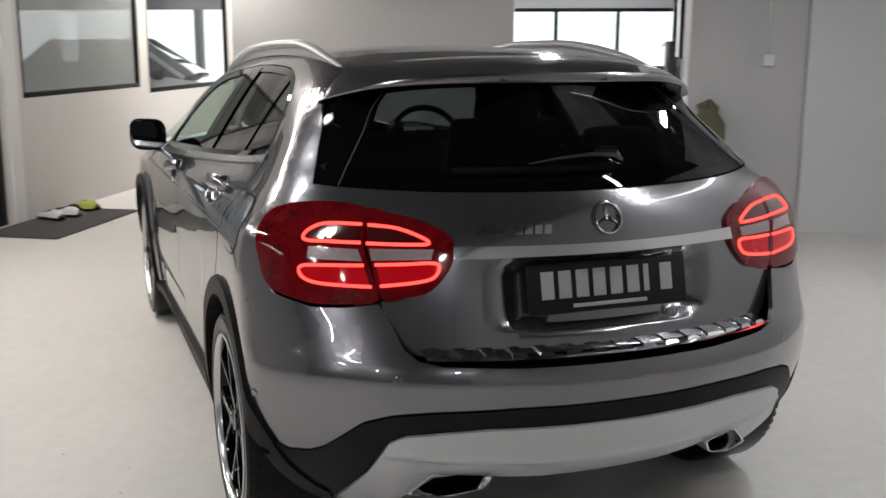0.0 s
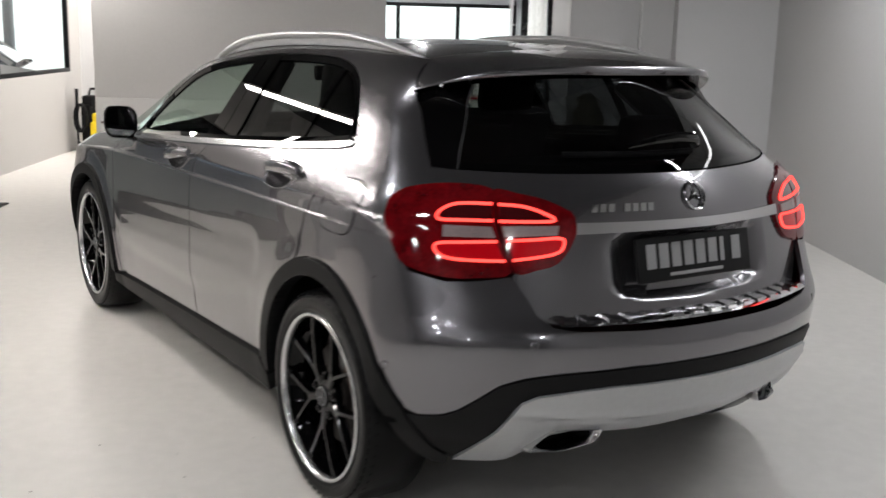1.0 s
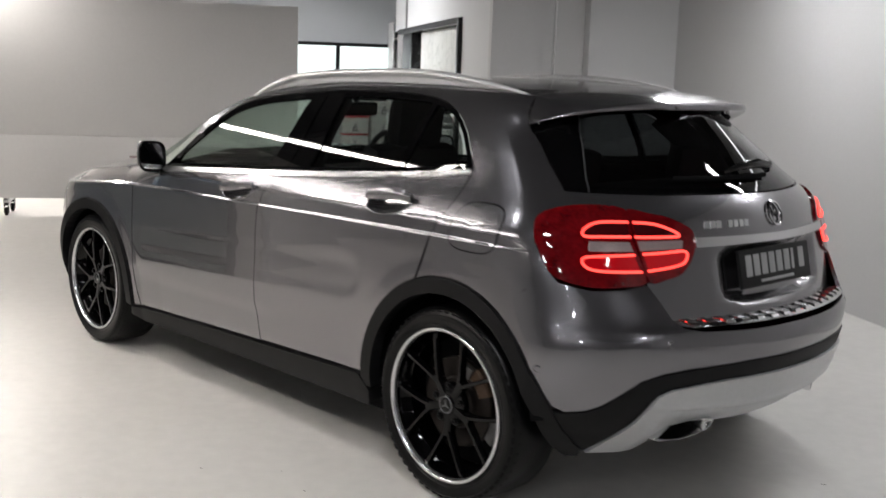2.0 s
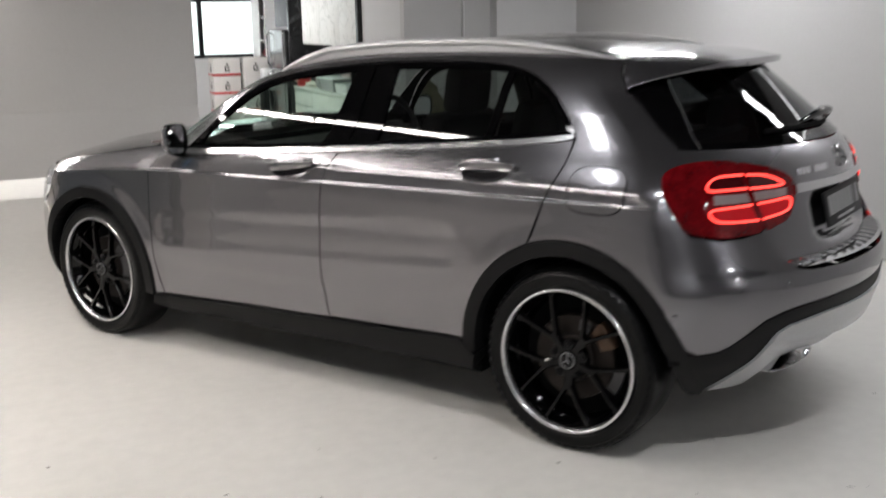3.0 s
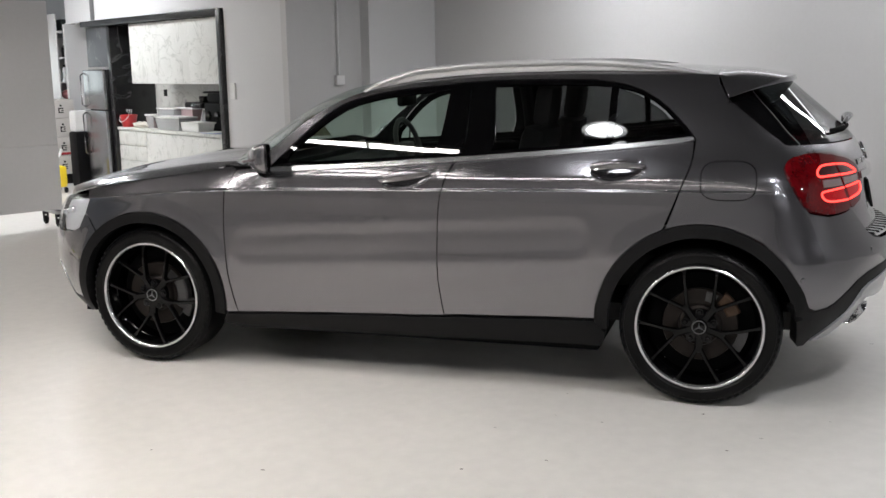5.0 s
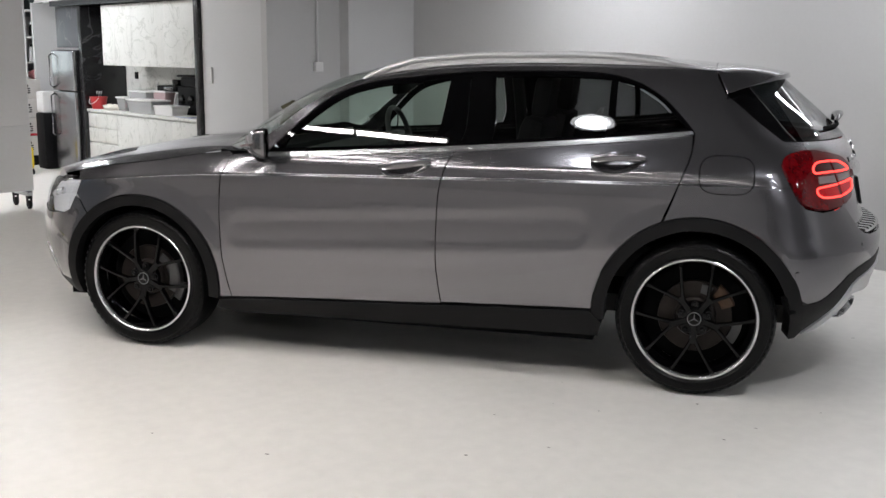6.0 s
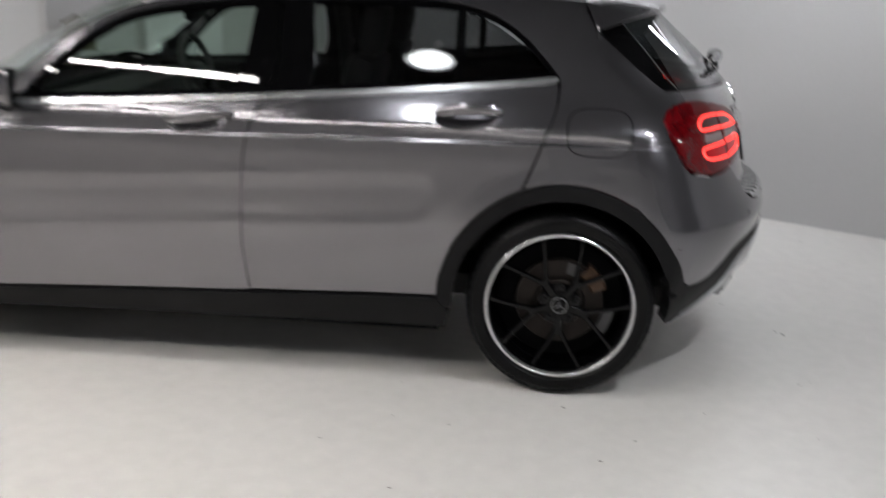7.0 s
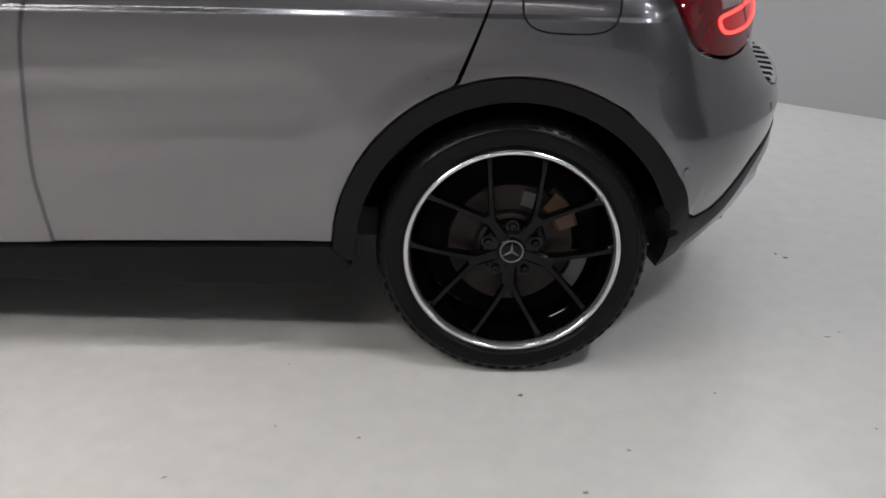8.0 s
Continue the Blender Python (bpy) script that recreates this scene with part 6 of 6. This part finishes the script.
for k in range(3):
    bm = bmesh.new()
    lathe(bm, [(-.118, .001), (-.118, .009), (-.109, .010)], 12, "x", (0, -.14 + .05 * k, .272))
    part("button", fixed(bm), GLOSS_BLACK, cm)
bm = bmesh.new()
lathe(bm, [(.302, .001), (.302, .05), (.36, .056), (.37, .05), (.37, .001)], 20, "z", (0, -.08, 0))
part("bean_hopper", fixed(bm), GLOSS_BLACK, cm, "dark glossy bean hopper")
rack = thing("machine", "black boxy appliance with dark knobs on top", "appliance", ROOM @ pose(1.30, 7.18, .791))
for n, b in (("body", (-.09, .10, -.20, .20, 0, .30)), ("hopper", (-.07, .08, -.16, .16, .302, .40)), ("tray", (-.09, .10, -.22, .22, .402, .425))):
    bm = bmesh.new()
    box(bm, *b, .012)
    part(n, fixed(bm), BLACK, rack)
for k in range(2):
    bm = bmesh.new()
    lathe(bm, [(-.115, .001), (-.115, .045), (-.09, .055), (-.088, .05)], 24, "x", (0, -.09 + .19 * k, .16))
    part("knob", fixed(bm), GLOSS_BLACK, rack)
for y, x, mt, h, lb in ((8.10, 1.36, WHITE_PL, .33, "white pump bottle on the worktop"), (6.86, 1.28, WHITE_PL, .30, "white bottle with black label on the worktop"), (6.66, 1.26, surface("pink_label", (.50, .26, .26), .4), .30, "pink labelled bottle on the worktop"), (6.98, 1.34, BLACK, .34, "dark bottle on the worktop")):
    b = thing("bottle", lb, "bottle", ROOM @ pose(x, y, .791), "bottles on the worktop")
    bm = bmesh.new()
    lathe(bm, [(0, .001), (0, .034), (.01, .038), (h * .7, .038), (h * .85, .014), (h, .014), (h, .001)], 18, "z")
    part("bottle_body", fixed(bm), mt, b)
    bm = bmesh.new()
    lathe(bm, [(h * .25, .0385), (h * .25, .039), (h * .6, .039), (h * .6, .0385)], 18, "z")
    part("sticker", fixed(bm), BLACK if mt is WHITE_PL else WHITE_PL, b)
tow = thing("towels", "small heap of crumpled white towels on the worktop", "towels", ROOM)
for k in range(4):
    bm = bmesh.new()
    bmesh.ops.create_icosphere(bm, subdivisions=3, radius=.06)
    for v in bm.verts:
        v.co = Vector((v.co.x * 1.1, v.co.y * 1.5, v.co.z * .55)) * (1 + .35 * noise.noise(v.co * 22 + Vector((k, 0, 0))))
        v.co = Vector((v.co.x, v.co.y, max(v.co.z, -.028))) + Vector((1.02 + .03 * (k % 2), 8.48 + .07 * k, .820))
    part("towel", bm, surface("white_towel", (.55, .52, .47), .95, spread=.2, fine=120, bump=.5), tow)
pap = thing("papers", "flat blue and white papers on the worktop", "papers", ROOM)
for k, c in enumerate(((.50, .52, .58), (.16, .20, .48), (.60, .60, .60))):
    bm = bmesh.new()
    box(bm, .92, 1.08, 6.62 + .03 * k, 6.92 + .03 * k, .7905 + .004 * k, .7940 + .004 * k, .001)
    part("sheet", bm, surface("paper", c, .6), pap)
for x, y in ((.995, 9.0), (1.03, 8.96), (.99, 8.93)):
    b = thing("brush", "thin brush handle standing in the red bucket", "brush", ROOM @ pose(x + .02, y - .02, .805, 0, 8, 0), "brushes in the bucket")
    bm = bmesh.new()
    tube(bm, [(0, 0, 0), (0, .004, .10), (0, .0, .19)], [.006, .005, .008], 8)
    part("handle", fixed(bm), WHITE_PL, b)
bm = bmesh.new()
box(bm, 1.405, 1.4195, 8.66, 8.73, 1.14, 1.22, .004)
tagged(part("wall_socket", bm, BLACK, None, "", ROOM, flat=True), "small dark wall socket with a hanging cord", "socket")

# by the fridge: white tank, black bin, yellow mop trolley
tank = thing("water_tank", "white plastic water tank on a black bin", "tank", ROOM @ pose(.84, 9.98, 0))
bm = bmesh.new()
box(bm, -.09, .09, -.10, .10, .70, .965, .035)
part("tank_body", fixed(bm), WHITE_PL, tank)
bm = bmesh.new()
box(bm, -.10, .10, -.12, .12, 0, .699, .03)
part("stand", fixed(bm), BLACK, tank)
mop = thing("mop_trolley", "yellow mop bucket with a pale handle", "mop bucket", ROOM @ pose(.34, 9.55, 0))
bm = bmesh.new()
box(bm, -.08, .08, -.14, .14, .07, .33, .035)
part("bucket_body", fixed(bm), YELLOW, mop)
bm = bmesh.new()
tube(bm, [(0, 0, .3), (.10, .04, .52)], .016, 8)
part("mop_handle", fixed(bm), WHITE_PL, mop)
for x in (-.06, .06):
    for y in (-.11, .11):
        bm = bmesh.new()
        lathe(bm, [(-.012, .001), (-.012, .036), (.012, .036), (.012, .001)], 16, "x", (x, y, .036))
        part("castor", fixed(bm), BLACK, mop)

# ---- lamps ----
def batten(x0, y0, x1, y1, z, lit):
    b = thing("ceiling_light", "long white linear light out of view overhead, lit", "ceiling light", ROOM, "linear ceiling lights")
    d, c = Vector((x1 - x0, y1 - y0, 0)), Vector(((x0 + x1) / 2, (y0 + y1) / 2, 0))
    h = d.length / 2
    m = Matrix.Translation(c) @ pose(0, 0, 0, 0, 0, math.degrees(math.atan2(d.y, d.x)))
    bm = bmesh.new()
    box(bm, -h, h, -.035, .035, z + .012, z + .05, .004, m)
    part("body", bm, WHITE_PL, b)
    bm = bmesh.new()
    box(bm, -h + .01, h - .01, -.032, .032, z, z + .010, 0, m)
    part("diffuser", bm, lit, b, "glowing diffuser", flat=True)
    for k in (-h * .8, h * .8):
        bm = bmesh.new()
        p = m @ Vector((k, 0, 0))
        tube(bm, [(p.x, p.y, z + .05), (p.x, p.y, CEILING)], .004, 6)
        part("hanger", fixed(bm), STEEL, b)


# hangs the lights known from reflections and the added fill lights alike
for x0, y0, x1, y1, z, n, strength, warm in LIGHTS:
    lit = glow("tube_light", (1.0, .955, .91) if warm else (.95, .97, 1.0), strength)
    for k in range(n):
        f, g = (k + .004) / n, (k + .996) / n
        batten(x0 + (x1 - x0) * f, y0 + (y1 - y0) * f, x0 + (x1 - x0) * g, y0 + (y1 - y0) * g, z, lit)
for x, y, z, strength in DISCS:
    disc = thing("disc_light", "round ceiling spot, brightly lit", "ceiling light", ROOM @ pose(x, y, z), "round ceiling spots")
    bm = bmesh.new()
    lathe(bm, [(.50, .015), (.06, .03), (.05, .12), (.0, .14), (-.012, .135)], 40, "z")
    part("housing", fixed(bm), WHITE_PL, disc)
    bm = bmesh.new()
    lathe(bm, [(-.008, .0005), (-.008, .11)], 40, "z")
    part("diffuser", facing(bm, (0, 0, -1)), glow("disc_light", (.95, .97, 1.0), strength), disc, "glowing diffuser")
